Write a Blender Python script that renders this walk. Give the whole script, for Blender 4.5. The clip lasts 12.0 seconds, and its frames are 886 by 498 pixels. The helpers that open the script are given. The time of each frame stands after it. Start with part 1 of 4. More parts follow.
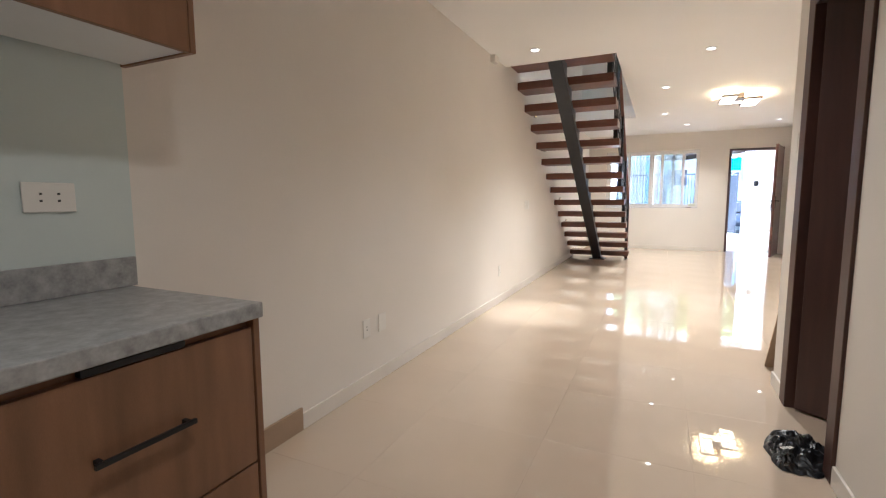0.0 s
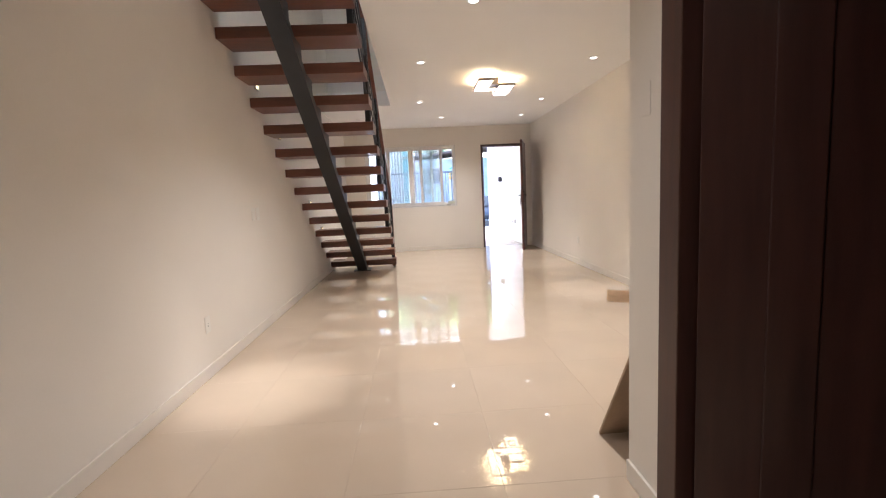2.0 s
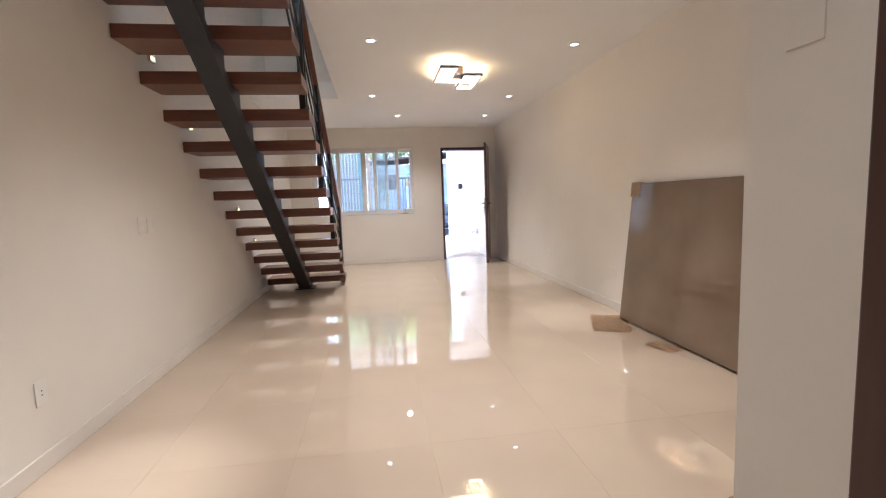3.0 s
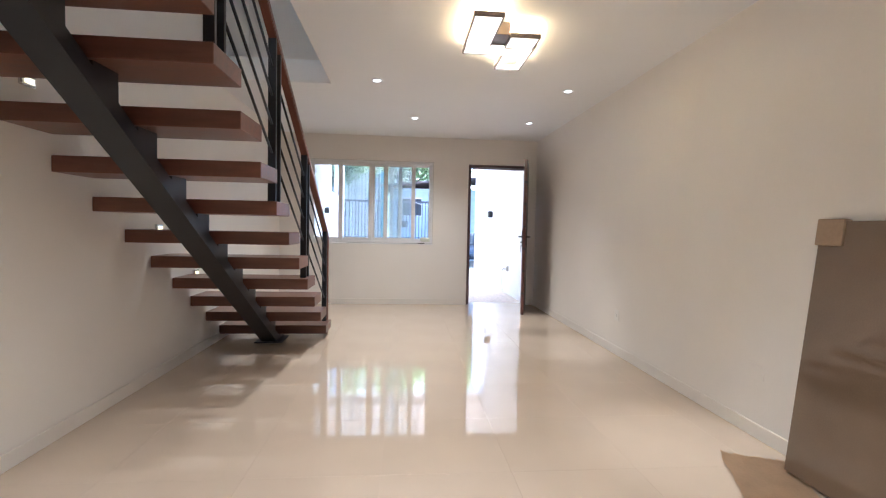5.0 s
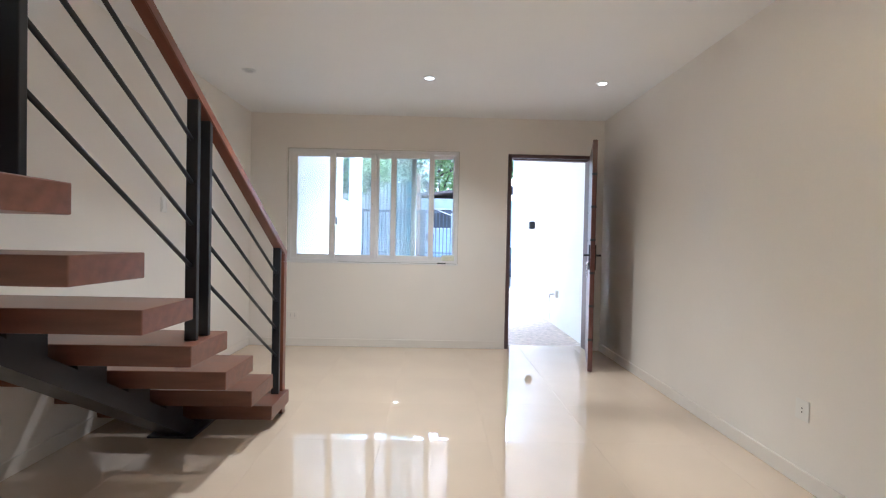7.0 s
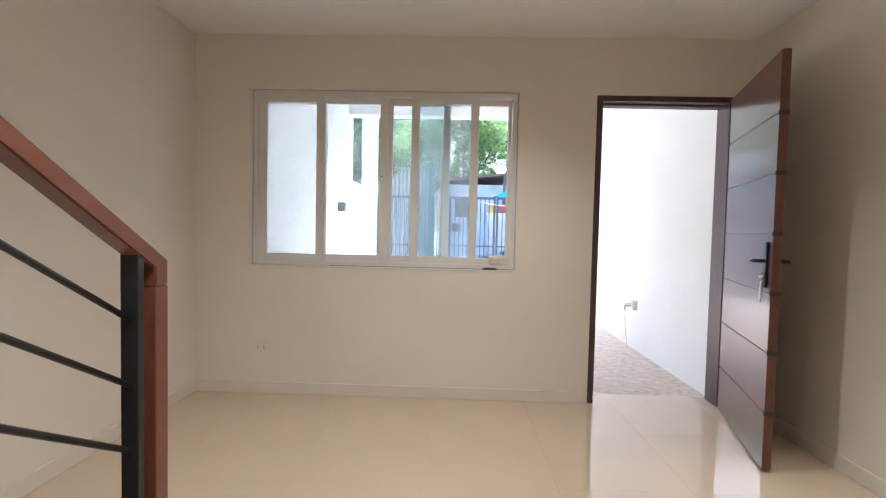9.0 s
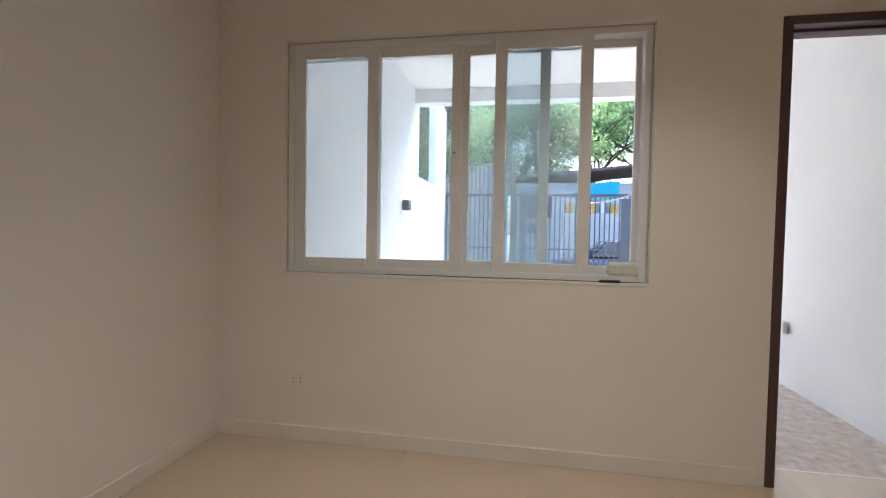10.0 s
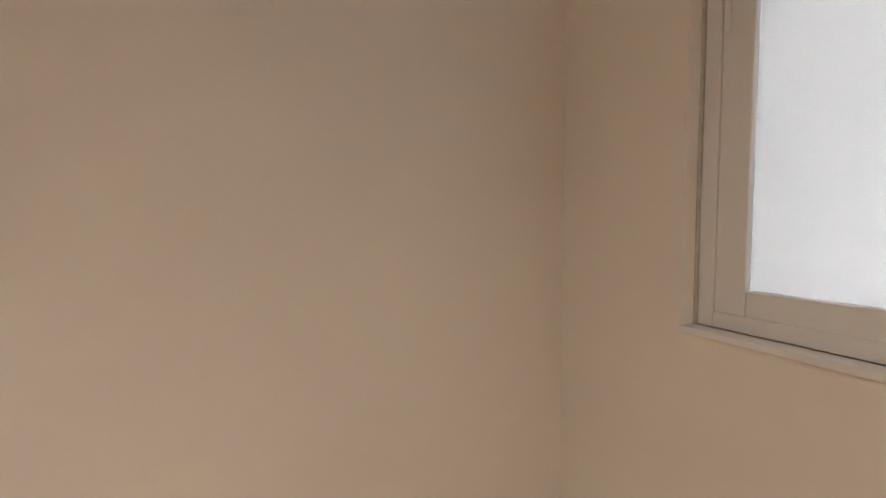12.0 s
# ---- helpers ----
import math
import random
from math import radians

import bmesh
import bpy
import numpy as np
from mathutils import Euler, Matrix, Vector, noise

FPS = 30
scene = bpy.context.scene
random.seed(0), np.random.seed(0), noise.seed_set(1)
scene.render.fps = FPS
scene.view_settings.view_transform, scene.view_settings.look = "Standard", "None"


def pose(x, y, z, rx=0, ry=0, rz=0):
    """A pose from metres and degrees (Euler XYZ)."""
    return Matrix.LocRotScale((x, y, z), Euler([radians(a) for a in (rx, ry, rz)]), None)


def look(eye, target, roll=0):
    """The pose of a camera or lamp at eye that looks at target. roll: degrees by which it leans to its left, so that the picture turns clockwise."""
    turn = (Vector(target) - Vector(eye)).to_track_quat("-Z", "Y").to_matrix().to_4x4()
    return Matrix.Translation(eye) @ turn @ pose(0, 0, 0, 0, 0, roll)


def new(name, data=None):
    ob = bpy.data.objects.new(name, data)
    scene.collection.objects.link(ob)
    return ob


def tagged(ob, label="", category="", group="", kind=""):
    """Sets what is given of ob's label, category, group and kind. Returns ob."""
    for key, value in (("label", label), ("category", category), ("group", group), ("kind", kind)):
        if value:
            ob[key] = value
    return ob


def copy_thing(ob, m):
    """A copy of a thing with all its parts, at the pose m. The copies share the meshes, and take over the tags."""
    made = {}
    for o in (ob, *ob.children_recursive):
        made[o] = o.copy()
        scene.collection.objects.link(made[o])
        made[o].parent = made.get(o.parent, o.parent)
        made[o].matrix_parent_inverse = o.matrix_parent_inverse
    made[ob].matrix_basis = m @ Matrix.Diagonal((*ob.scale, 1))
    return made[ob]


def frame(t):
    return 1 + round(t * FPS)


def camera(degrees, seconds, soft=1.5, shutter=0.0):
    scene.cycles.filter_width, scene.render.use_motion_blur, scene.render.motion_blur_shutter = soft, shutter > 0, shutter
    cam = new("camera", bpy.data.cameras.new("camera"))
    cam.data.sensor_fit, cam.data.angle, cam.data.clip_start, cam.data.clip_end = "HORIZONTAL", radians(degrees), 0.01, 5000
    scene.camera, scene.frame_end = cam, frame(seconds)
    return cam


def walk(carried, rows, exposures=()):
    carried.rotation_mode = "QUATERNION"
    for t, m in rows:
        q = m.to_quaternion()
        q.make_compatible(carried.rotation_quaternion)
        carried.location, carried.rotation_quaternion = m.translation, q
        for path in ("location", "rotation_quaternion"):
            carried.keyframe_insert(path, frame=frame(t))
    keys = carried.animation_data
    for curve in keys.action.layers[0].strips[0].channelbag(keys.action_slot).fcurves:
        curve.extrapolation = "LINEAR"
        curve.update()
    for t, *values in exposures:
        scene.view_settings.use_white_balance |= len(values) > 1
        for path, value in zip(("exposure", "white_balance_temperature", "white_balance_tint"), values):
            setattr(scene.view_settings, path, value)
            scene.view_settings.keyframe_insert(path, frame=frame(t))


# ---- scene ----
cam = camera(87.9, 12.0, soft=1.2)
PATH = [
    (0, (1.606, -0.629, 1.165), (0.757, 1.168, 0.948), -0.2),
    (0.5, (1.519, -0.318, 1.153), (1.142, 1.631, 0.906), -0.1),
    (1, (1.46, 0.113, 1.178), (1.144, 2.072, 0.933), -0.9),
    (1.5, (1.399, 0.607, 1.184), (1.392, 2.592, 0.944), -2.8),
    (2, (1.491, 1.064, 1.177), (1.59, 3.048, 0.943), -2.6),
    (2.5, (1.547, 1.515, 1.175), (1.751, 3.492, 0.949), -2.2),
    (3, (1.566, 1.949, 1.178), (1.849, 3.917, 0.968), -2.0),
    (5, (1.866, 3.817, 1.195), (2.043, 5.807, 1.106), 1.2),
    (5.5, (1.952, 4.314, 1.198), (2.092, 6.308, 1.133), 1.0),
    (6, (2.038, 4.786, 1.207), (2.112, 6.784, 1.163), 1.3),
    (6.5, (2.04, 5.312, 1.199), (2.119, 7.31, 1.163), 1.3),
    (7, (2.083, 5.817, 1.204), (2.116, 7.816, 1.171), 1.2),
    (7.2, (2.081, 6.012, 1.195), (2.083, 8.012, 1.156), 1.3),
    (9, (1.904, 7.686, 1.221), (1.851, 9.684, 1.143), 1.3),
    (9.5, (1.88, 8.152, 1.209), (1.611, 10.132, 1.126), 1.1),
    (10, (1.726, 8.618, 1.182), (1.384, 10.587, 1.112), 1.0),
    (10.5, (1.671, 9.082, 1.178), (1.139, 11.008, 1.098), 1.0),
    (11, (1.525, 9.496, 1.161), (0.602, 11.267, 1.054), 1.2),
    (11.2, (1.439, 9.664, 1.174), (0.394, 11.365, 1.06), 0.8),
    (11.5, (1.311, 9.879, 1.174), (0.02, 11.401, 1.044), 0.5),
    (11.8, (1.172, 10.079, 1.181), (-0.474, 11.208, 1.042), 0.0),
    (12, (1.107, 10.153, 1.163), (-0.734, 10.925, 1.055), 0.1),
]
EXPOSURES = [(0, 4.85, 5050, 7), (0.5, 4.65, 5250, 9), (1.5, 4.45, 5250, 11), (3, 4.15, 5150, 11), (5, 4.15, 4850, 8), (7, 4.15, 4750, 5), (9, 3.85, 5350, 8), (10.5, 3.2, 5450, 7), (11, 3.25, 5600, 9), (11.5, 3.35, 5850, 12), (12, 3.75, 6050, 14)]
walk(cam, [(t, look(eye, target, roll)) for t, eye, target, roll in PATH], EXPOSURES)

# ---- world, sun, large lights ----
world = bpy.data.worlds.new("sky")
scene.world = world
world.use_nodes = True
wn = world.node_tree.nodes
sky = wn.new("ShaderNodeTexSky")
sky.sky_type, sky.sun_disc = "NISHITA", False
sky.sun_elevation, sky.sun_rotation = radians(55), radians(25)
sky.air_density, sky.dust_density = 0.7, 5.0
world.node_tree.links.new(sky.outputs[0], wn["Background"].inputs[0])
wn["Background"].inputs[1].default_value = 0.095
sun = new("sun", bpy.data.lights.new("sun", "SUN"))
sun.data.energy, sun.data.angle, sun.data.color = 0.9, radians(30), (1.0, 0.97, 0.93)
sun.matrix_world = look((0, 0, 0), (-math.sin(radians(25)) * math.cos(radians(55)), -math.cos(radians(25)) * math.cos(radians(55)), -math.sin(radians(55))))

SPOT_POWER = 12.0
SPOT_COLOR = (1.0, 0.84, 0.66)

# ---- main dimensions ----
W = 3.97        # hall width
NX = 2.29       # width of the near part
PY = 2.77       # end of the partition
YF = 11.0       # front wall, inner face
YB = -2.6       # back wall
HC = 2.6        # ceiling
OX, OY0, OY1 = 1.14, 4.40, 8.50   # stairwell opening


# ---- materials ----
def mat(name, color, rough=0.6, metal=0.0, var=0.08, scale=6.0, bump=0.1, fine=160.0, spec=0.5, coat=0.0, per_object=0.0, stretch=(1, 1, 1), dark=None, transl=0.0):
    m = bpy.data.materials.new(name)
    m.use_nodes = True
    nt = m.node_tree
    n, l = nt.nodes, nt.links
    b = n["Principled BSDF"]
    tc = n.new("ShaderNodeTexCoord")
    mp = n.new("ShaderNodeMapping")
    mp.inputs["Scale"].default_value = stretch
    l.new(tc.outputs["Object"], mp.inputs["Vector"])
    big = n.new("ShaderNodeTexNoise")
    big.inputs["Scale"].default_value, big.inputs["Detail"].default_value = scale, 6
    l.new(mp.outputs[0], big.inputs["Vector"])
    small = n.new("ShaderNodeTexNoise")
    small.inputs["Scale"].default_value, small.inputs["Detail"].default_value = fine, 3
    l.new(mp.outputs[0], small.inputs["Vector"])
    ramp = n.new("ShaderNodeValToRGB")
    ramp.color_ramp.elements[0].position, ramp.color_ramp.elements[1].position = 0.3, 0.7
    lo = dark or tuple(c * (1 - var) for c in color)
    hi = tuple(min(1, c * (1 + var * 0.6)) for c in color)
    ramp.color_ramp.elements[0].color = (*lo, 1)
    ramp.color_ramp.elements[1].color = (*hi, 1)
    mix = n.new("ShaderNodeMath")
    mix.operation = "MULTIPLY_ADD"
    mix.inputs[1].default_value = 0.25
    l.new(small.outputs["Fac"], mix.inputs[0])
    sc = n.new("ShaderNodeMath")
    sc.operation = "MULTIPLY"
    sc.inputs[1].default_value = 0.75
    l.new(big.outputs["Fac"], sc.inputs[0])
    l.new(sc.outputs[0], mix.inputs[2])
    fac = mix.outputs[0]
    if per_object:
        oi = n.new("ShaderNodeObjectInfo")
        ad = n.new("ShaderNodeMath")
        ad.operation = "MULTIPLY_ADD"
        ad.inputs[1].default_value = per_object
        l.new(oi.outputs["Random"], ad.inputs[0])
        sb = n.new("ShaderNodeMath")
        sb.operation = "SUBTRACT"
        sb.inputs[1].default_value = per_object / 2
        l.new(fac, sb.inputs[0])
        l.new(sb.outputs[0], ad.inputs[2])
        fac = ad.outputs[0]
    l.new(fac, ramp.inputs["Fac"])
    l.new(ramp.outputs["Color"], b.inputs["Base Color"])
    b.inputs["Roughness"].default_value, b.inputs["Metallic"].default_value = rough, metal
    b.inputs["Specular IOR Level"].default_value = spec
    b.inputs["Coat Weight"].default_value = coat
    b.inputs["Coat Roughness"].default_value = 0.15
    if rough > 0.08:
        mr = n.new("ShaderNodeMapRange")
        mr.inputs["To Min"].default_value, mr.inputs["To Max"].default_value = rough * 0.85, min(1, rough * 1.15)
        l.new(big.outputs["Fac"], mr.inputs["Value"])
        l.new(mr.outputs[0], b.inputs["Roughness"])
    if bump:
        bp = n.new("ShaderNodeBump")
        bp.inputs["Strength"].default_value, bp.inputs["Distance"].default_value = bump, 0.004
        l.new(mix.outputs[0], bp.inputs["Height"])
        l.new(bp.outputs[0], b.inputs["Normal"])
    if transl:
        tr = n.new("ShaderNodeBsdfTranslucent")
        l.new(ramp.outputs["Color"], tr.inputs["Color"])
        ms = n.new("ShaderNodeMixShader")
        ms.inputs[0].default_value = transl
        l.new(b.outputs[0], ms.inputs[1])
        l.new(tr.outputs[0], ms.inputs[2])
        l.new(ms.outputs[0], n["Material Output"].inputs["Surface"])
    return m


def glow(name, color, strength):
    m = mat(name, color, 0.4, bump=0)
    b = m.node_tree.nodes["Principled BSDF"]
    b.inputs["Emission Color"].default_value = (*color, 1)
    b.inputs["Emission Strength"].default_value = strength
    return m


def clear(name, color):
    m = bpy.data.materials.new(name)
    m.use_nodes = True
    b = m.node_tree.nodes["Principled BSDF"]
    b.inputs["Base Color"].default_value = (*color, 1)
    b.inputs["Roughness"].default_value = 0.0
    b.inputs["IOR"].default_value = 1.45
    b.inputs["Transmission Weight"].default_value = 1.0
    # dusty film thickened to put the view's pale haze into the glass
    n, l = m.node_tree.nodes, m.node_tree.links
    tc, dust_haze = n.new("ShaderNodeTexCoord"), n.new("ShaderNodeTexNoise")
    dust_haze.inputs["Scale"].default_value, dust_haze.inputs["Detail"].default_value = 3.0, 6
    l.new(tc.outputs["Object"], dust_haze.inputs["Vector"])
    mr = n.new("ShaderNodeMapRange")
    mr.inputs["To Min"].default_value, mr.inputs["To Max"].default_value = 0.15, 0.21
    l.new(dust_haze.outputs["Fac"], mr.inputs["Value"])
    tr, ms = n.new("ShaderNodeBsdfTranslucent"), n.new("ShaderNodeMixShader")
    tr.inputs["Color"].default_value = (0.72, 0.80, 0.84, 1)
    l.new(mr.outputs[0], ms.inputs[0])
    l.new(b.outputs[0], ms.inputs[1])
    l.new(tr.outputs[0], ms.inputs[2])
    l.new(ms.outputs[0], n["Material Output"].inputs["Surface"])
    return m


PAINT = mat("wall_paint", (0.84, 0.795, 0.73), 0.55, var=0.035, scale=1.3, bump=0.12, fine=90)
CEIL = mat("ceiling_paint", (0.87, 0.86, 0.84), 0.7, var=0.025, scale=1.1, bump=0.08, fine=110)
WHITE_OUT = mat("porch_paint", (0.80, 0.81, 0.81), 0.75, var=0.05, scale=1.5, bump=0.2, fine=70)
TILE = mat("polished_tile", (0.66, 0.54, 0.41), 0.0, var=0.05, scale=2.2, bump=0.0, per_object=0.03, spec=1.0)
TILE.node_tree.nodes["Principled BSDF"].inputs["IOR"].default_value = 1.75
GROUT = mat("grout", (0.64, 0.52, 0.395), 0.8, var=0.1, scale=30)
SKIRT = mat("skirting_tile", (0.81, 0.76, 0.69), 0.4, var=0.06, scale=3, bump=0.04)
TREAD = mat("tread_wood", (0.165, 0.066, 0.040), 0.38, var=0.32, scale=3.0, bump=0.10, fine=70, stretch=(1.2, 9, 9), per_object=0.2, coat=0.25)
RAILW = mat("rail_wood", (0.165, 0.058, 0.033), 0.35, var=0.25, scale=4.0, bump=0.08, stretch=(9, 1.5, 3), coat=0.3)
STEEL = mat("black_steel", (0.030, 0.032, 0.037), 0.33, metal=0.3, var=0.10, scale=9, bump=0.08)
DOORW = mat("door_wood", (0.12, 0.045, 0.034), 0.32, var=0.3, scale=3, bump=0.06, stretch=(6, 6, 0.8), coat=0.4)
DOORD = mat("dark_door_wood", (0.060, 0.024, 0.018), 0.4, var=0.35, scale=3, bump=0.06, stretch=(7, 7, 0.7), coat=0.3)
CASING = mat("casing_wood", (0.075, 0.033, 0.024), 0.45, var=0.3, scale=4, bump=0.08, stretch=(7, 7, 0.8))
FRAMEW = mat("door_frame_wood", (0.09, 0.05, 0.045), 0.45, var=0.25, scale=4, bump=0.06, stretch=(7, 7, 0.8))
PVC = mat("window_pvc", (0.80, 0.79, 0.78), 0.35, var=0.04, scale=5, bump=0.02)
GLASS = clear("window_glass", (0.86, 0.95, 0.99))
WARM_PANE = mat("warm_translucent_pane", (0.98, 0.90, 0.76), 0.3, var=0.04, scale=30, bump=0.2, transl=0.92)
PLATE = mat("plate_plastic", (0.84, 0.82, 0.77), 0.35, var=0.02, scale=9, bump=0)
DARKP = mat("dark_plastic", (0.03, 0.03, 0.032), 0.5, var=0.2, scale=20, bump=0.05)
CHROME = mat("brushed_metal", (0.6, 0.6, 0.6), 0.25, metal=1.0, var=0.05, scale=20, bump=0.02)
BLACKM = mat("black_metal", (0.03, 0.03, 0.03), 0.35, metal=0.6, var=0.2, scale=20, bump=0.03)
CARD = mat("cardboard", (0.40, 0.285, 0.185), 0.75, var=0.22, scale=2.2, bump=0.12, fine=60)
CARDL = mat("cardboard_light", (0.58, 0.41, 0.25), 0.8, var=0.15, scale=6, bump=0.15, fine=80)
CARDB = mat("tan_skirting", (0.40, 0.29, 0.195), 0.7, var=0.14, scale=3, bump=0.1)
SLAB = mat("polished_slab", (0.20, 0.14, 0.09), 0.06, var=0.2, scale=2.2, bump=0.0, spec=1.0)
KWOOD = mat("kitchen_laminate", (0.23, 0.115, 0.058), 0.42, var=0.28, scale=2.5, bump=0.03, stretch=(7, 7, 0.9))
STONE = mat("grey_stone", (0.40, 0.40, 0.395), 0.3, var=0.45, scale=26, bump=0.03, fine=120)
KWALL = mat("kitchen_wall", (0.66, 0.73, 0.71), 0.4, var=0.03, scale=2, bump=0.02)
BAGM = mat("bag_plastic", (0.012, 0.012, 0.013), 0.28, var=0.4, scale=9, bump=0.5, fine=30)
LAMPF = mat("lamp_frame", (0.26, 0.21, 0.17), 0.35, metal=0.5, var=0.1, scale=20, bump=0)
LENS = glow("downlight_lens", (1.0, 0.90, 0.74), 0.35)
OFFLENS = mat("unlit_lens", (0.6, 0.6, 0.6), 0.3, var=0.03, scale=9, bump=0)
HALO_GLOW = glow("halo_strip", (1.0, 0.66, 0.30), 3.4)
DIFFUSER = glow("lamp_diffuser", (1.0, 0.80, 0.50), 0.28)
STEPGLOW = glow("step_light_lens", (1.0, 0.72, 0.32), 0.15)
AGGREGATE = mat("porch_floor", (0.58, 0.50, 0.43), 0.8, var=0.35, scale=14, bump=0.4, fine=120)
ASPHALT = mat("ground", (0.30, 0.29, 0.27), 0.9, var=0.3, scale=1.5, bump=0.4, fine=60)
GATE = mat("gate_paint", (0.075, 0.09, 0.115), 0.45, metal=0.2, var=0.15, scale=9, bump=0.05)
BARK = mat("bark", (0.12, 0.09, 0.07), 0.9, var=0.4, scale=12, bump=0.6, stretch=(2, 2, 0.5))
LEAF_A = mat("leaf_light", (0.30, 0.42, 0.18), 0.55, var=0.5, scale=1.6, bump=0, transl=0.6)
LEAF_B = mat("leaf_dark", (0.20, 0.31, 0.14), 0.55, var=0.5, scale=1.6, bump=0, transl=0.6)
CORR = mat("corrugated_metal", (0.62, 0.63, 0.63), 0.5, metal=0.1, var=0.2, scale=3, bump=0.1)
RUST = mat("rusty_roof", (0.14, 0.10, 0.085), 0.8, var=0.4, scale=3, bump=0.2)
SHACK = mat("shack_wall", (0.64, 0.72, 0.78), 0.8, var=0.25, scale=2, bump=0.15)
TARP = mat("blue_tarp", (0.03, 0.42, 0.60), 0.45, var=0.2, scale=3, bump=0.2)
TEAL = mat("teal_paint", (0.03, 0.22, 0.25), 0.6, var=0.2, scale=5, bump=0.1)
CARP = mat("car_paint", (0.05, 0.06, 0.08), 0.25, metal=0.3, var=0.1, scale=3, bump=0, coat=1.0)
CARG = mat("car_glass", (0.05, 0.07, 0.09), 0.05, var=0.1, scale=3, bump=0, spec=0.8)
RUBBER = mat("rubber", (0.02, 0.02, 0.02), 0.8, var=0.2, scale=9)
YELLOW = mat("yellow_paint", (0.75, 0.42, 0.05), 0.5, var=0.15, scale=6)
REDP = mat("red_paint", (0.45, 0.06, 0.04), 0.5, var=0.15, scale=6)
CABLE = mat("cable_sheath", (0.55, 0.55, 0.55), 0.6, var=0.1, scale=9, bump=0)


SLAB.node_tree.nodes["Principled BSDF"].inputs["IOR"].default_value = 1.5


# ---- building helpers ----
def box(bm, x0, x1, y0, y1, z0, z1, bevel=0.0):
    r = bmesh.ops.create_cube(bm, size=1.0)
    m = Matrix.Translation(((x0 + x1) / 2, (y0 + y1) / 2, (z0 + z1) / 2)) @ Matrix.Diagonal((x1 - x0, y1 - y0, z1 - z0, 1))
    bmesh.ops.transform(bm, matrix=m, verts=r["verts"])
    if bevel:
        es = list({e for v in r["verts"] for e in v.link_edges})
        bmesh.ops.bevel(bm, geom=es, offset=bevel, segments=2, affect="EDGES", profile=0.5)
    return bm


def bx(x0, x1, y0, y1, z0, z1, bevel=0.0):
    return box(bmesh.new(), x0, x1, y0, y1, z0, z1, bevel)


def tube(bm, a, b, r0, r1=None, n=10, cap=True):
    a, b = Vector(a), Vector(b)
    d = b - a
    r = bmesh.ops.create_cone(bm, cap_ends=cap, segments=n, radius1=r0, radius2=r0 if r1 is None else r1, depth=d.length)
    q = d.to_track_quat("Z", "Y").to_matrix().to_4x4()
    bmesh.ops.transform(bm, matrix=Matrix.Translation((a + b) / 2) @ q, verts=r["verts"])
    return bm


def prism(pts, axis, a, b, bm=None):
    """Extrudes a closed outline along an axis (0, 1 or 2) from a to b."""
    bm = bm or bmesh.new()
    rows = []
    for v in (a, b):
        row = []
        for p in pts:
            c = list(p)
            c.insert(axis, v)
            row.append(bm.verts.new(c))
        rows.append(row)
    k = len(pts)
    bm.faces.new(rows[0])
    bm.faces.new(rows[1][::-1])
    for i in range(k):
        bm.faces.new((rows[0][i], rows[1][i], rows[1][(i + 1) % k], rows[0][(i + 1) % k]))
    bmesh.ops.recalc_face_normals(bm, faces=bm.faces)
    return bm


def mesh_of(name, bm, material, smooth=False):
    me = bpy.data.meshes.new(name)
    bmesh.ops.recalc_face_normals(bm, faces=bm.faces)
    bm.to_mesh(me)
    bm.free()
    me.materials.append(material)
    if smooth:
        for p in me.polygons:
            p.use_smooth = True
    return me


def part(name, bm, material, parent, label="", smooth=False):
    ob = new(name, mesh_of(name, bm, material, smooth))
    ob.parent = parent
    return tagged(ob, label)


def single(name, bm, material, label, category, group="", kind="", at=(0, 0, 0), smooth=False):
    ob = new(name, mesh_of(name, bm, material, smooth))
    ob.location = at
    return tagged(ob, label, category, group, kind)


def thing(name, at, label, category, group="", kind="", rz=0.0, rx=0.0, ry=0.0):
    ob = new(name)
    ob.empty_display_size = 0.1
    ob.matrix_world = pose(*at, rx, ry, rz)
    return tagged(ob, label, category, group, kind)


def structure(name, bm, material, label, category):
    return single(name, bm, material, label, category, kind="structure")


# ---- setting ----
floor = structure("floor", bx(0, W, YB, YF + 0.20, -0.12, -0.002), GROUT, "grout bed of cream polished tile floor", "floor")

bm = bmesh.new()
box(bm, -0.15, 0, YB - 0.15, YF + 0.15, -0.12, 5.2)
structure("wall_west", bm, PAINT, "long cream painted side wall behind the stairs", "wall")

bm = bmesh.new()
box(bm, W, W + 0.15, PY - 0.1, YF, -0.12, HC)
structure("wall_east", bm, PAINT, "long cream painted side wall of the hall", "wall")

# front wall with window and door openings
WX0, WX1, WZ0, WZ1 = 0.406, 2.337, 0.944, 2.224
DX0, DX1, DZ = 2.883, 3.848, 2.205
bm = bmesh.new()
y0, y1 = YF, YF + 0.15
box(bm, 0, WX0, y0, y1, -0.12, 3.4)
box(bm, WX0, WX1, y0, y1, -0.12, WZ0)
box(bm, WX0, WX1, y0, y1, WZ1, 3.4)
box(bm, WX1, DX0, y0, y1, -0.12, 3.4)
box(bm, DX0, DX1, y0, y1, DZ, 3.4)
box(bm, DX1, W + 0.15, y0, y1, -0.12, 3.4)
structure("wall_north", bm, PAINT, "cream painted front wall with window and door", "wall")

structure("wall_south", bx(0, NX + 0.1, YB - 0.15, YB, -0.12, HC), PAINT, "plain cream wall closing the kitchen", "wall")

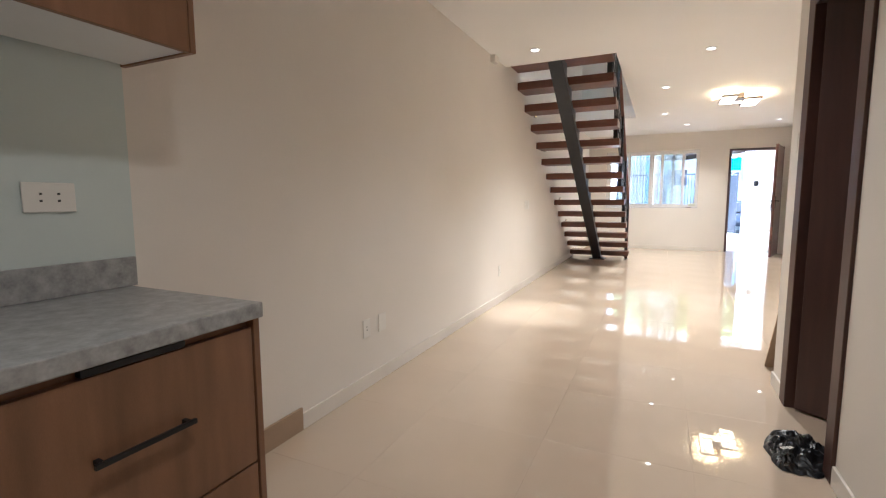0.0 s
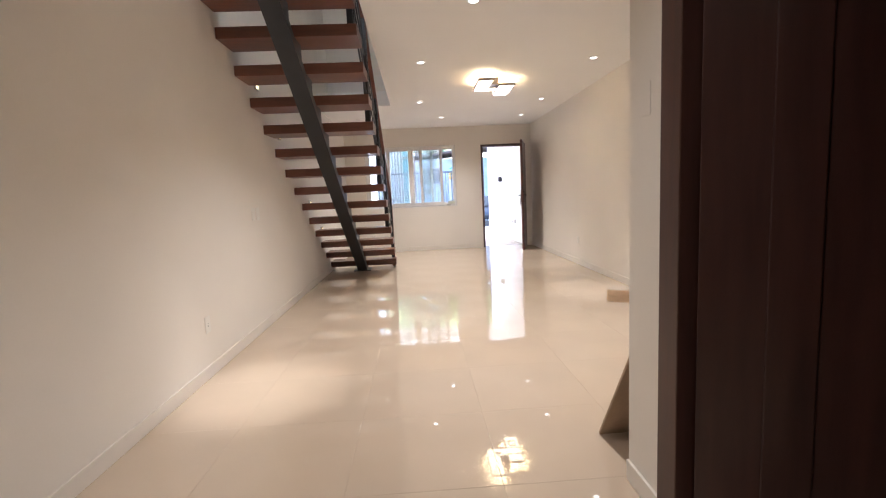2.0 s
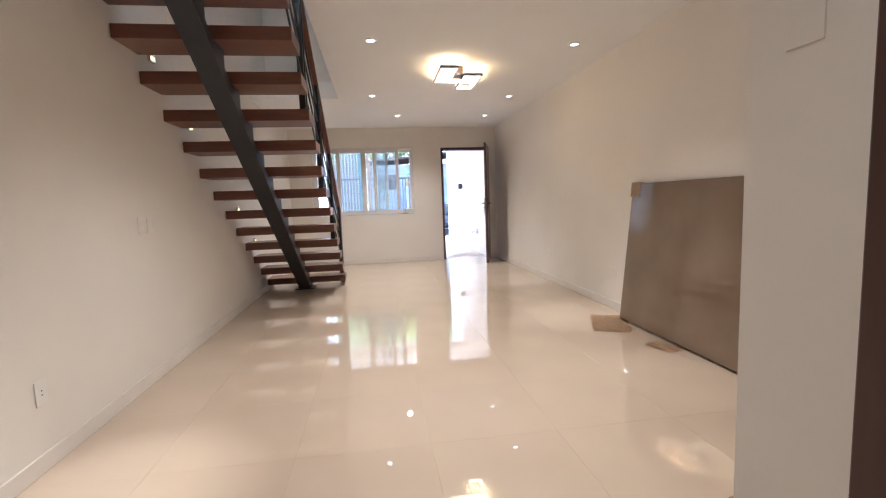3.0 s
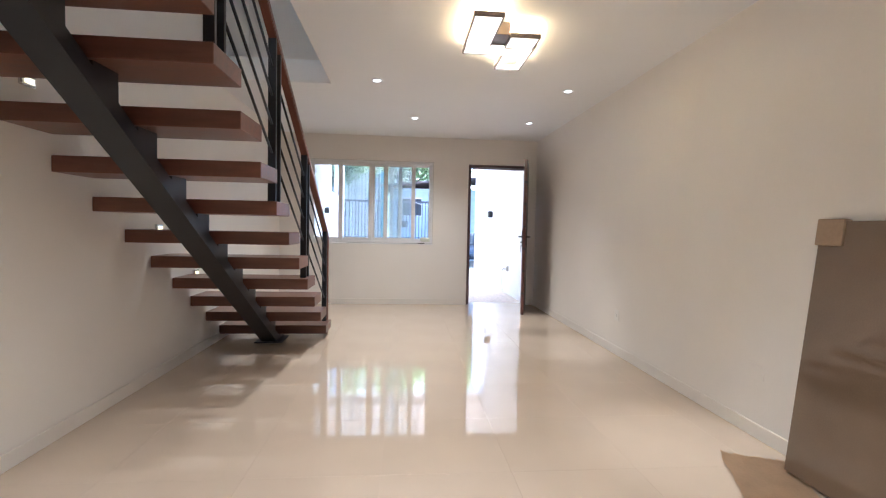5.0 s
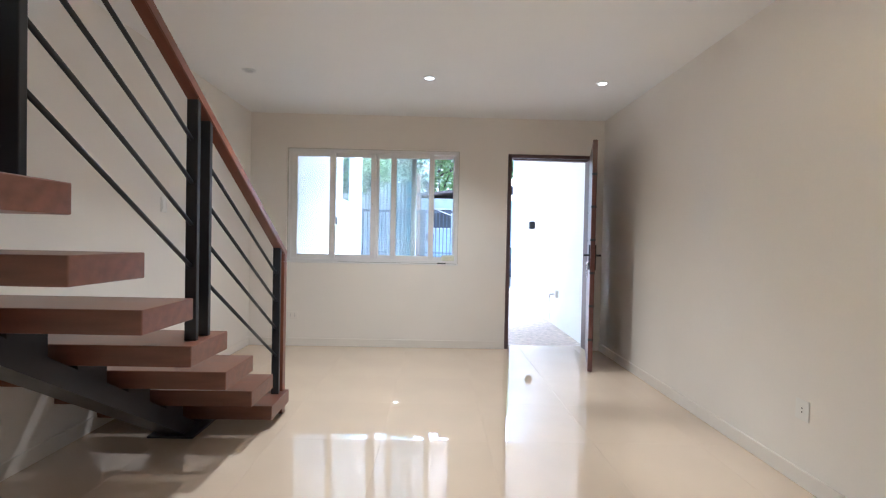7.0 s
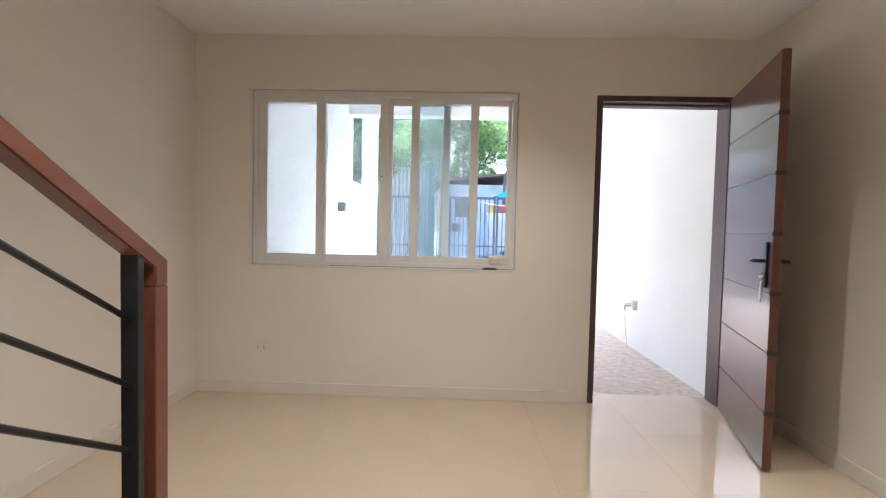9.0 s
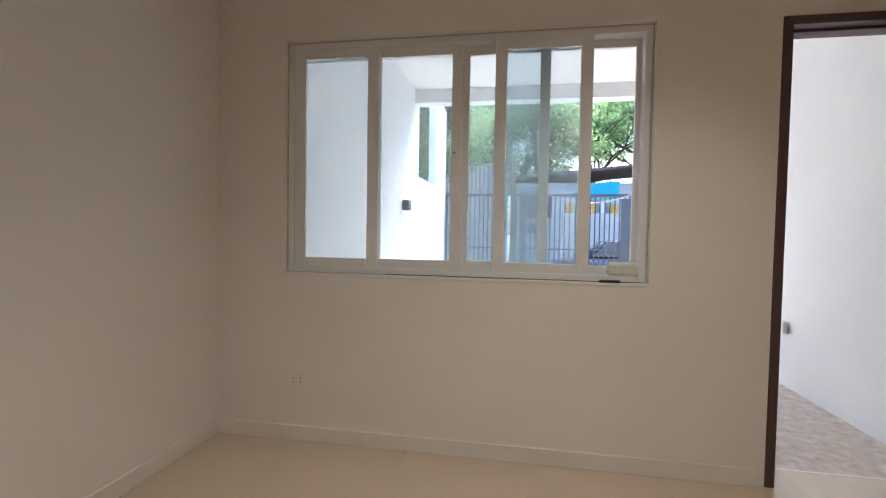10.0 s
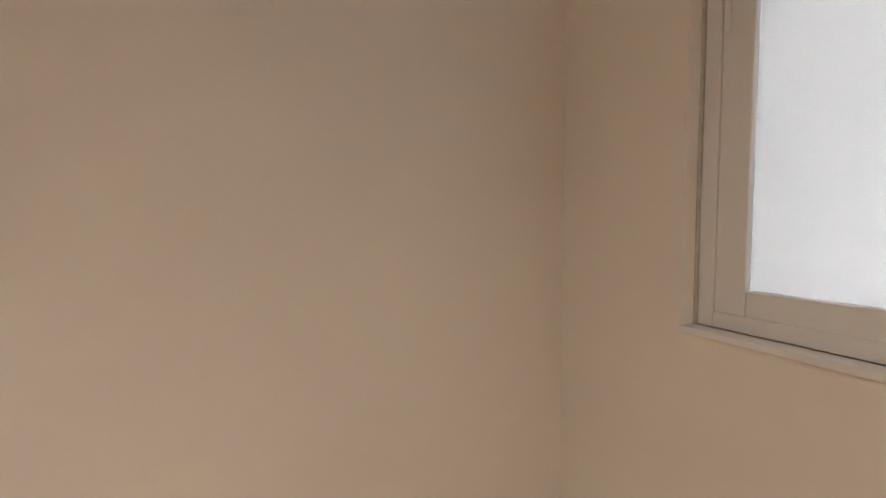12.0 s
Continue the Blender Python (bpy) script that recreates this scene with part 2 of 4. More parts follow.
# near side wall with doorway to a small dark room
DY0, DY1, DH = 1.72, 2.42, 2.15
bm = bmesh.new()
box(bm, NX, NX + 0.10, YB, DY0, -0.12, HC)
box(bm, NX, NX + 0.10, DY1, PY, -0.12, HC)
box(bm, NX, NX + 0.10, DY0, DY1, DH, HC)
structure("wall_partition", bm, PAINT, "cream painted partition wall with a doorway", "wall")
structure("wall_return", bx(NX + 0.10, W, PY - 0.10, PY, -0.12, HC), PAINT, "cream painted return wall of the small room", "wall")
structure("wall_small_room", box(bx(W, W + 0.15, 0.6, PY - 0.1, -0.12, HC), NX + 0.1, W + 0.15, 0.5, 0.6, -0.12, HC), PAINT, "plain walls of the small unlit room", "wall")

# ceiling slab with the stairwell opening
bm = bmesh.new()
T = HC + 0.22
box(bm, 0, W + 0.15, YB, OY0, HC, T)
box(bm, 0, W + 0.15, OY1, YF, HC, T)
box(bm, OX, W + 0.15, OY0, OY1, HC, T)
structure("ceiling", bm, CEIL, "white painted flat ceiling with stairwell opening", "ceiling")
bm = bmesh.new()
box(bm, 0, 2.6, 3.3, 3.4, T, 3.4)
box(bm, 0, 0.2, 3.3, 3.4, 3.4, 5.1)
box(bm, 2.4, 2.6, 3.3, 3.4, 3.4, 5.1)
box(bm, 0.2, 2.4, 3.3, 3.4, 4.95, 5.1)
box(bm, 0, 2.6, 9.6, 9.7, T, 5.1)
box(bm, 2.5, 2.6, 3.4, 9.6, T, 5.1)
structure("wall_upper", bm, PAINT, "plain cream walls of the upper landing", "wall")
# unseen window added here: its warm panes spread daylight into the stairwell
win = thing("window_2", (0.2, 3.35, 3.4), "added unseen window with warm translucent panes lighting the stairwell", "window", kind="structure")
part("window_frame", box(box(bx(0.002, 2.198, -0.02, 0.02, 0.002, 0.05), 0.002, 2.198, -0.02, 0.02, 1.50, 1.548), 1.075, 1.125, -0.02, 0.02, 0.05, 1.50), PVC, win)
for x0, x1 in ((0.002, 1.075), (1.125, 2.198)):
    part("pane", bx(x0, x1, -0.003, 0.003, 0.05, 1.50), WARM_PANE, win)
structure("ceiling_upper", bx(-0.15, 2.6, 3.3, 9.7, 5.1, 5.2), CEIL, "white ceiling over the stairwell", "ceiling")

# skirting
bm = bmesh.new()
SK = 0.085
box(bm, 0, 0.012, 1.08, YF, 0, SK, 0.003)
structure("baseboard_west", bm, SKIRT, "cream tile skirting along the long wall", "baseboard")
structure("baseboard_kitchen", bx(0, 0.014, 0.28, 1.078, 0, 0.118, 0.003), CARDB, "tan skirting stub beside the kitchen cabinet", "baseboard")
structure("baseboard_north", box(bx(0.012, DX0 - 0.05, YF - 0.012, YF, 0, SK, 0.003), DX1 + 0.05, W - 0.012, YF - 0.012, YF, 0, SK, 0.003), SKIRT, "cream tile skirting under the window", "baseboard")
structure("baseboard_east", bx(W - 0.012, W, PY, YF, 0, SK, 0.003), SKIRT, "cream tile skirting along the side wall", "baseboard")
structure("baseboard_partition", box(bx(NX - 0.012, NX, YB, DY0 - 0.09, 0, SK, 0.003), NX - 0.012, NX, DY1 + 0.108, PY, 0, SK, 0.003), SKIRT, "cream tile skirting on the partition", "baseboard")


# ---- window ----
def build_window():
    win = thing("window_1", (WX0, YF, WZ0), "white framed sliding window, one sash pushed open", "window", kind="structure")
    w, h = WX1 - WX0, WZ1 - WZ0
    ya, yb = 0.040, 0.140

    def bars(x0, x1, z0, z1, t, y0, y1, tb=None):
        bm = bmesh.new()
        tb = tb or t
        box(bm, x0, x0 + t, y0, y1, z0, z1, 0.003)
        box(bm, x1 - t, x1, y0, y1, z0, z1, 0.003)
        box(bm, x0 + t, x1 - t, y0 + 0.001, y1 - 0.001, z0, z0 + tb, 0.003)
        box(bm, x0 + t, x1 - t, y0 + 0.001, y1 - 0.001, z1 - tb, z1, 0.003)
        return bm
    part("window_frame", bars(0.006, w - 0.006, 0.005, h - 0.005, 0.034, ya, yb), PVC, win)
    part("outer_lip", bars(0.034, w - 0.034, 0.034, h - 0.034, 0.030, 0.112, 0.138, 0.046), PVC, win)
    bm = bmesh.new()
    for y in (0.058, 0.098):
        box(bm, 0.034, w - 0.034, y - 0.002, y + 0.002, 0.034, 0.046)
    part("track", bm, PVC, win, "raised sill tracks of the sliding window")
    part("sill", bx(-0.004, w + 0.004, -0.005, 0.041, -0.010, 0.004, 0.002), PVC, win)
    bm = bmesh.new()
    box(bm, 0.0005, 0.006, 0.034, 0.07, 0, h)
    box(bm, w - 0.006, w - 0.0005, 0.034, 0.07, 0, h)
    box(bm, 0.006, w - 0.006, 0.034, 0.07, h - 0.005, h - 0.0005)
    part("seal", bm, mat("grey_sealant", (0.58, 0.55, 0.50), 0.8, var=0.2, scale=20), win, "grey sealant line round the frame")
    X = lambda v: v - WX0
    sashes = [(0.446, 0.936, 0.046, 0.064), (0.880, 1.392, 0.072, 0.058), (1.372, 1.850, 0.101, 0.053), (1.566, 2.056, 0.044, 0.060)]
    for x0, x1, y, t in sashes:
        s = part("sash", bars(X(x0), X(x1), 0.036, h - 0.036, t, y, y + 0.028, 0.052), PVC, win)
        p = part("pane", bx(X(x0) + t - 0.004, X(x1) - t + 0.004, y + 0.012, y + 0.017, 0.084, h - 0.084), GLASS, s)
        p.visible_shadow = False
    part("gap", bx(0.58, w - 0.008, 0.0372, 0.0396, 0.0045, 0.0075), DARKP, win, "dark open joint under the frame")
    part("latch", bx(X(0.440) + 0.012, X(0.440) + 0.024, 0.038, 0.047, 0.60, 0.69, 0.003), PVC, win, "narrow recessed finger pull")
    part("latch", bx(X(2.015), X(2.03), 0.032, 0.045, 0.63, 0.71, 0.003), PVC, win, "small sliding sash latch")
    part("latch", bx(X(1.348), X(1.358), 0.066, 0.073, 0.665, 0.672), DARKP, win, "small dark screw hole cap")
    return win


build_window()
single("sponge", bx(-0.075, 0.075, -0.03, 0.03, 0, 0.07, 0.018), mat("foam", (0.70, 0.72, 0.60), 0.9, var=0.15, scale=30, bump=0.5), "pale cleaning sponge resting on the window track", "sponge", at=(2.225, YF + 0.062, WZ0 + 0.034))
single("roller_clip", bx(-0.05, 0.05, -0.008, 0.008, 0, 0.014, 0.003), DARKP, "small black plastic strip on the window sill", "clip", at=(2.155, YF + 0.005, WZ0 + 0.004))


# ---- entrance door ----
def build_door():
    d = thing("door_1", (DX0, YF, 0), "dark red-brown wooden entrance door standing open inwards", "door", kind="structure")
    w = DX1 - DX0
    t = 0.042
    bm = bmesh.new()
    box(bm, 0.002, t, -0.006, 0.156, 0, DZ - 0.002, 0.003)
    box(bm, w - t, w - 0.002, -0.006, 0.156, 0, DZ - 0.002, 0.003)
    box(bm, t, w - t, -0.006, 0.156, DZ - t, DZ - 0.002, 0.003)
    part("door_frame", bm, FRAMEW, d)
    bm = bmesh.new()
    box(bm, t, t + 0.012, 0.06, 0.14, 0.01, DZ - t - 0.012)
    box(bm, t, w - t, 0.06, 0.14, DZ - t - 0.012, DZ - t)
    part("stop", bm, FRAMEW, d)
    hx, hy = 3.79, 10.955
    ex, ey = 3.53, 10.085
    L = math.hypot(ex - hx, ey - hy)
    a = math.degrees(math.atan2(ey - hy, ex - hx))
    leaf = new("leaf")
    leaf.matrix_world = pose(hx - DX0, hy - YF, 0.012, 0, 0, a)
    leaf.parent = d
    th = 0.042
    zs = [0, 0.30, 0.615, 0.925, 1.235, 1.545, 1.85, 2.168]
    core = bmesh.new()
    box(core, 0.004, L - 0.004, 0.006, th - 0.006, 0, 2.168)
    me = mesh_of("leaf", core, DOORD)
    leaf2 = new("leaf_core", me)
    leaf2.parent = leaf
    for i in range(7):
        part("board", bx(0, L, 0, th, zs[i] + 0.002, zs[i + 1] - 0.002, 0.003), DOORW, leaf)
    for z in zs[1:7]:
        for x in (0.006, L - 0.006):
            part("stud", bx(x - 0.010, x + 0.008, -0.003, th + 0.003, z - 0.012, z + 0.012, 0.003), DARKP, leaf)
    for side, y in ((-1, -0.001), (1, th + 0.001)):
        bm = bx(L - 0.085, L - 0.045, min(y, y + side * 0.012), max(y, y + side * 0.012), 0.95, 1.19, 0.004)
        part("handle_plate", bm, BLACKM, leaf)
        bm = tube(bmesh.new(), (L - 0.065, y, 1.09), (L - 0.065, y + side * 0.055, 1.09), 0.010)
        tube(bm, (L - 0.065, y + side * 0.05, 1.09), (L - 0.19, y + side * 0.05, 1.085), 0.010, 0.008)
        part("lever", bm, BLACKM, leaf, smooth=True)
    k = bmesh.new()
    bmesh.ops.create_uvsphere(k, u_segments=10, v_segments=6, radius=0.016, matrix=Matrix.Translation((L - 0.065, -0.022, 1.01)))
    box(k, L - 0.078, L - 0.052, -0.03, -0.018, 0.89, 0.985, 0.004)
    box(k, L - 0.09, L - 0.065, -0.026, -0.02, 0.87, 0.93, 0.003)
    part("keys", k, CHROME, leaf, "bunch of keys hanging in the lock")
    return d


build_door()


# ---- door of the small room ----
def build_inner_door():
    d = thing("door_2", (NX, DY0, 0), "very dark brown interior door standing ajar", "door", kind="structure")
    w = DY1 - DY0
    bm = bmesh.new()
    for y0, y1 in ((-0.090, 0.006), (w - 0.006, w + 0.108)):
        box(bm, -0.014, 0.114, y0, y1, 0, DH + 0.06, 0.004)
    box(bm, -0.014, 0.114, 0.006, w - 0.006, DH - 0.006, DH + 0.06, 0.004)
    part("casing", bm, CASING, d)
    a = math.degrees(math.atan2(-0.23, 0.36))
    leaf = new("leaf", mesh_of("leaf", bx(0, 0.74, -0.02, 0.02, 0.012, DH - 0.005, 0.003), DOORD))
    leaf.matrix_world = pose(0.035, w - 0.030, 0, 0, 0, a)
    leaf.parent = d
    for x0, x1 in ((0.17, 0.29), (0.45, 0.57)):
        part("panel", bx(x0, x1, -0.026, -0.019, 0.02, DH - 0.02, 0.004), DOORD, leaf)
    bm = tube(bmesh.new(), (0.68, -0.02, 1.0), (0.68, -0.07, 1.0), 0.011)
    bmesh.ops.create_uvsphere(bm, u_segments=12, v_segments=8, radius=0.027, matrix=Matrix.Translation((0.68, -0.08, 1.0)))
    part("knob", bm, CHROME, leaf, smooth=True)


build_inner_door()


# ---- staircase ----
def build_stairs():
    st = thing("staircase", (0.55, 8.9, 0), "open staircase with thick wooden treads on black steel spine", "staircase")
    o = Vector((0.55, 8.9, 0))
    R, G, Y1, Z1, D, TH = 0.198, 0.3196, 8.679, 0.155, 0.333, 0.088
    N = 14
    tread_me = mesh_of("tread", bx(0.006 - o.x, 1.085 - o.x, -D / 2, D / 2, -TH, 0, 0.004), TREAD)
    bx0, bx1 = 0.455, 0.605
    s = R / G
    top = lambda y: Z1 - TH - 0.008 + (Y1 - y) * s
    for k in range(N):
        ny, tz = Y1 - G * k, Z1 + R * k
        t = new("tread", tread_me)
        t.location = (0, ny + D / 2 - o.y, tz)
        t.parent = st
        # saddle between spine and tread
        zb, ya, yb = tz - TH, ny + 0.03, ny + 0.20
        pts = [(ya, zb), (yb, zb), (yb, max(0.006, top(yb) - 0.02)), (ya, max(0.006, top(ya) - 0.02))]
        part("saddle", prism([(p[0] - o.y, p[1]) for p in pts], 0, bx0 + 0.003 - o.x, bx1 - 0.003 - o.x), STEEL, st)
    # diagonal spine: box beam under the treads
    ytop, ybot = OY0 + 0.02, Y1 + 0.14
    pts = [(ybot, 0.004), (Y1 + 0.06, top(Y1 + 0.06)), (ytop, top(ytop)), (ytop, top(ytop) - 0.09), (Y1 - 0.08, 0.004)]
    pts = [(p[0] - o.y, p[1]) for p in pts]
    part("spine", prism(pts, 0, bx0 - o.x, bx1 - o.x), STEEL, st)
    part("foot_plate", bx(bx0 - 0.06 - o.x, bx1 + 0.06 - o.x, Y1 - 0.13 - o.y, ybot + 0.03 - o.y, 0.001, 0.012), STEEL, st)
    # railing
    x0, x1, px = 1.000 - o.x, 1.055 - o.x, 1.025 - o.x
    rail_top = lambda y: 1.740 + (8.0 - y) * 0.609
    posts = []
    for i in range(4):
        yc = 7.889 - i * 0.9588
        zb = Z1 + R * (3 + 3 * i)
        posts.append(yc)
        for dy in (-0.0535, 0.0535):
            part("post", bx(px - 0.025, px + 0.025, yc + dy - 0.0125 - o.y, yc + dy + 0.0125 - o.y, zb, rail_top(yc + dy) - 0.045, 0.003), STEEL, st)
    part("post", bx(px - 0.025, px + 0.025, 8.900 - o.y, 8.925 - o.y, Z1, rail_top(8.9125) - 0.045, 0.003), STEEL, st)
    ye, tw = 9.022, 0.056
    pts = [(ye, rail_top(ye) - 0.075), (ye, rail_top(ye)), (OY0, rail_top(OY0)), (OY0, rail_top(OY0) - 0.054), (ye - tw, rail_top(ye - tw) - 0.054), (ye - tw, rail_top(ye) - 0.075)]
    bm = prism([(p[0] - o.y, p[1]) for p in pts], 0, x0, x1)
    bmesh.ops.bevel(bm, geom=list(bm.edges), offset=0.004, segments=2, affect="EDGES")
    part("handrail", bm, RAILW, st)
    part("newel", bx(x0, x1, ye - tw - o.y, ye - o.y, 0.0, rail_top(ye) - 0.0755, 0.003), RAILW, st, "wooden end leg of the handrail")
    seg = [(8.901, posts[0] + 0.065)] + [(posts[i] - 0.065, posts[i + 1] + 0.065) for i in range(3)] + [(posts[3] - 0.065, OY0)]
    for ya, yb in seg:
        for j in range(4):
            z = lambda y: 1.511 - 0.1813 * j + (8.0 - y) * 0.609
            part("rod", tube(bmesh.new(), (px, ya - o.y, z(ya)), (px, yb - o.y, z(yb)), 0.0085, n=8), STEEL, st, smooth=True)
    return st


build_stairs()

for y, z in ((5.68, 2.276), (6.288, 1.88), (6.90, 1.52), (7.511, 1.155), (8.136, 0.751)):
    t = thing("step_light", (0.0, y, z), "small brass step light glowing on the stair wall", "step light", "step lights along the stairs")
    part("housing", bx(0.001, 0.022, -0.045, 0.045, -0.028, 0.028, 0.006), CHROME, t)
    part("lens", bx(0.0215, 0.026, -0.030, 0.030, -0.016, 0.012, 0.002), STEPGLOW, t)


# ---- ceiling lights ----
def ring(bm, r0, r1, z0, z1, n=28):
    rows = []
    for r, z in ((r0, z0), (r1, z0), (r1, z1), (r0, z1)):
        rows.append([bm.verts.new((r * math.cos(2 * math.pi * i / n), r * math.sin(2 * math.pi * i / n), z)) for i in range(n)])
    for a in range(4):
        p, q = rows[a], rows[(a + 1) % 4]
        for i in range(n):
            bm.faces.new((p[i], p[(i + 1) % n], q[(i + 1) % n], q[i]))
    return bm


def downlight(x, y, lens, label):
    t = thing("downlight", (x, y, HC), label, "downlight", "recessed ceiling downlights")
    part("trim", ring(bmesh.new(), 0.036, 0.055, -0.006, 0.001), PVC, t, smooth=False)
    bm = bmesh.new()
    bmesh.ops.create_cone(bm, cap_ends=True, segments=24, radius1=0.036, radius2=0.036, depth=0.003, matrix=Matrix.Translation((0, 0, -0.0025)))
    part("lens", bm, lens, t)
    return t


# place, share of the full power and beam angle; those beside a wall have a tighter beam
# the last one, over the kitchen, is unseen and added to brighten that end
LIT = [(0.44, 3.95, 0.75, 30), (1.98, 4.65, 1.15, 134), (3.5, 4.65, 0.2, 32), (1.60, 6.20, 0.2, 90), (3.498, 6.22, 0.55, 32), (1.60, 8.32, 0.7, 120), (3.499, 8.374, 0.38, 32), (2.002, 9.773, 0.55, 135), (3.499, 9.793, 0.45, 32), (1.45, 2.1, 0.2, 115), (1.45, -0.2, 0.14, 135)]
master = downlight(*LIT[0][:2], LENS, "lit round recessed downlight with white trim")
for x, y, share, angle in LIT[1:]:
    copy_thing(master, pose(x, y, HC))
downlight(0.494, 9.71, OFFLENS, "unlit round recessed downlight with white trim")
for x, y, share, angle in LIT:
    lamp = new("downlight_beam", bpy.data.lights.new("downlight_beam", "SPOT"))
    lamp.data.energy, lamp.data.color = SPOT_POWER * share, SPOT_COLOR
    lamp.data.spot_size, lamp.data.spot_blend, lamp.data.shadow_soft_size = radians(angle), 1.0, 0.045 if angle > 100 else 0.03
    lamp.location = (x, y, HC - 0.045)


def build_lamp():
    t = thing("ceiling_lamp", (2.53, 7.1, HC), "modern ceiling lamp of glowing rectangular frames", "ceiling lamp")
    zc = -0.095
    rects = [(-0.25, -0.06, -0.45, 0.0), (-0.24, 0.27, 0.0, 0.20), (0.04, 0.25, -0.17, 0.03), (0.06, 0.27, 0.19, 0.50)]
    for i, (x0, x1, y0, y1) in enumerate(rects):
        z = zc + 0.012 * (i % 2)
        bm = bmesh.new()
        w = 0.012
        box(bm, x0, x1, y0, y0 + w, z - 0.010, z + 0.024, 0.002)
        box(bm, x0, x1, y1 - w, y1, z - 0.010, z + 0.024, 0.002)
        box(bm, x0, x0 + w, y0 + w, y1 - w, z - 0.010, z + 0.024, 0.002)
        box(bm, x1 - w, x1, y0 + w, y1 - w, z - 0.010, z + 0.024, 0.002)
        f = part("frame", bm, LAMPF, t)
        bm = bmesh.new()
        d = 0.028
        a0, a1, b0, b1 = x0 + w, x1 - w, y0 + w, y1 - w
        box(bm, a0 + 0.001, a1 - 0.001, b0 + 0.001, b0 + d, z - 0.008, z + 0.022)
        box(bm, a0 + 0.001, a1 - 0.001, b1 - d, b1 - 0.001, z - 0.008, z + 0.022)
        box(bm, a0 + 0.001, a0 + d, b0 + d, b1 - d, z - 0.008, z + 0.022)
        box(bm, a1 - d, a1 - 0.001, b0 + d, b1 - d, z - 0.008, z + 0.022)
        part("diffuser", bm, DIFFUSER, f)
        # hidden glowing strips, added to cast the lamp's halo on the ceiling
        bm = bmesh.new()
        e = 0.002
        box(bm, x0 + e, x1 - e, y0 + e, y0 + w - e, z + 0.0242, z + 0.028)
        box(bm, x0 + e, x1 - e, y1 - w + e, y1 - e, z + 0.0242, z + 0.028)
        box(bm, x0 + e, x0 + w - e, y0 + w, y1 - w, z + 0.0242, z + 0.028)
        box(bm, x1 - w + e, x1 - e, y0 + w, y1 - w, z + 0.0242, z + 0.028)
        part("halo_strip", bm, HALO_GLOW, f, "hidden warm glow strip added on the frame top for the ceiling halo")
    part("mount", bx(-0.06, 0.04, -0.16, 0.05, -0.085, -0.001, 0.004), LAMPF, t)
    for x, y in ((-0.15, -0.02), (0.15, 0.02), (0.16, 0.195)):
        part("bracket", bx(min(x, 0) - 0.01, max(x, 0) + 0.01, y - 0.01, y + 0.01, -0.087, -0.070), LAMPF, t)


build_lamp()


# ---- switches and outlets ----
def plate(name, at, normal, w, h, label, dots=0, rocker=False, category="outlet", finish=None):
    rz = {"x+": 0, "x-": 180, "y-": -90}[normal]
    t = thing(name, at, label, category, rz=rz)
    part("plate", bx(0.001, 0.007, -w / 2, w / 2, -h / 2, h / 2, 0.003), finish or PLATE, t)
    if rocker:
        part("rocker", bx(0.0065, 0.009, -w * 0.3, w * 0.3, -h * 0.3, h * 0.3, 0.003), PLATE, t)
    for i in range(dots):
        y = (-1 if i == 0 else 1) * 0.022 if dots == 2 else 0
        for dz in (-0.010, 0.010):
            part("slot", bx(0.0065, 0.0078, y - 0.0035, y + 0.0035, dz - 0.003, dz + 0.003), DARKP, t)
    return t


plate("wall_switch", (0, 5.31, 1.08), "x+", 0.085, 0.115, "cream double wall switch plate", rocker=True, category="switch")
plate("wall_switch", (0, 5.425, 1.08), "x+", 0.085, 0.115, "cream wall switch plate beside another", rocker=True, category="switch")
plate("wall_outlet", (0, 4.235, 0.362), "x+", 0.075, 0.115, "white wall outlet above the skirting", 1)
plate("wall_outlet", (0, 1.66, 0.375), "x+", 0.075, 0.115, "cream wall outlet near the kitchen", 1)
plate("wall_outlet", (0, 1.835, 0.375), "x+", 0.085, 0.115, "cream blank plate beside an outlet", 0)
plate("wall_outlet", (0.495, YF, 0.343), "y-", 0.115, 0.075, "wall-coloured outlet plate with dark slots under the window", 2, finish=PAINT)
plate("wall_outlet", (W, 8.11, 0.385), "x-", 0.085, 0.105, "white outlet on the side wall", 1)
plate("wall_outlet", (W, 6.33, 0.385), "x-", 0.115, 0.09, "wall-coloured double outlet plate on the side wall", finish=PAINT)
single("wall_switch", bx(-0.003, 0, -0.035, 0.035, -0.055, 0.055, 0.001), PAINT, "flat cream switch plate flush on the partition", "switch", at=(NX, 2.65, 1.47))
plate("wall_switch", (0, 9.364, 1.44), "x+", 0.075, 0.115, "white switch beside the foot of the stairs", rocker=True, category="switch")
plate("wall_outlet", (0.012, 0.09, 1.173), "x+", 0.13, 0.085, "grey-white double outlet above the worktop", 2)
single("junction_box", bx(0.0, 0.05, -0.06, 0.06, -0.035, 0.035, 0.004), PLATE, "small white box high on the wall", "junction box", at=(0.001, 3.95, 2.56))


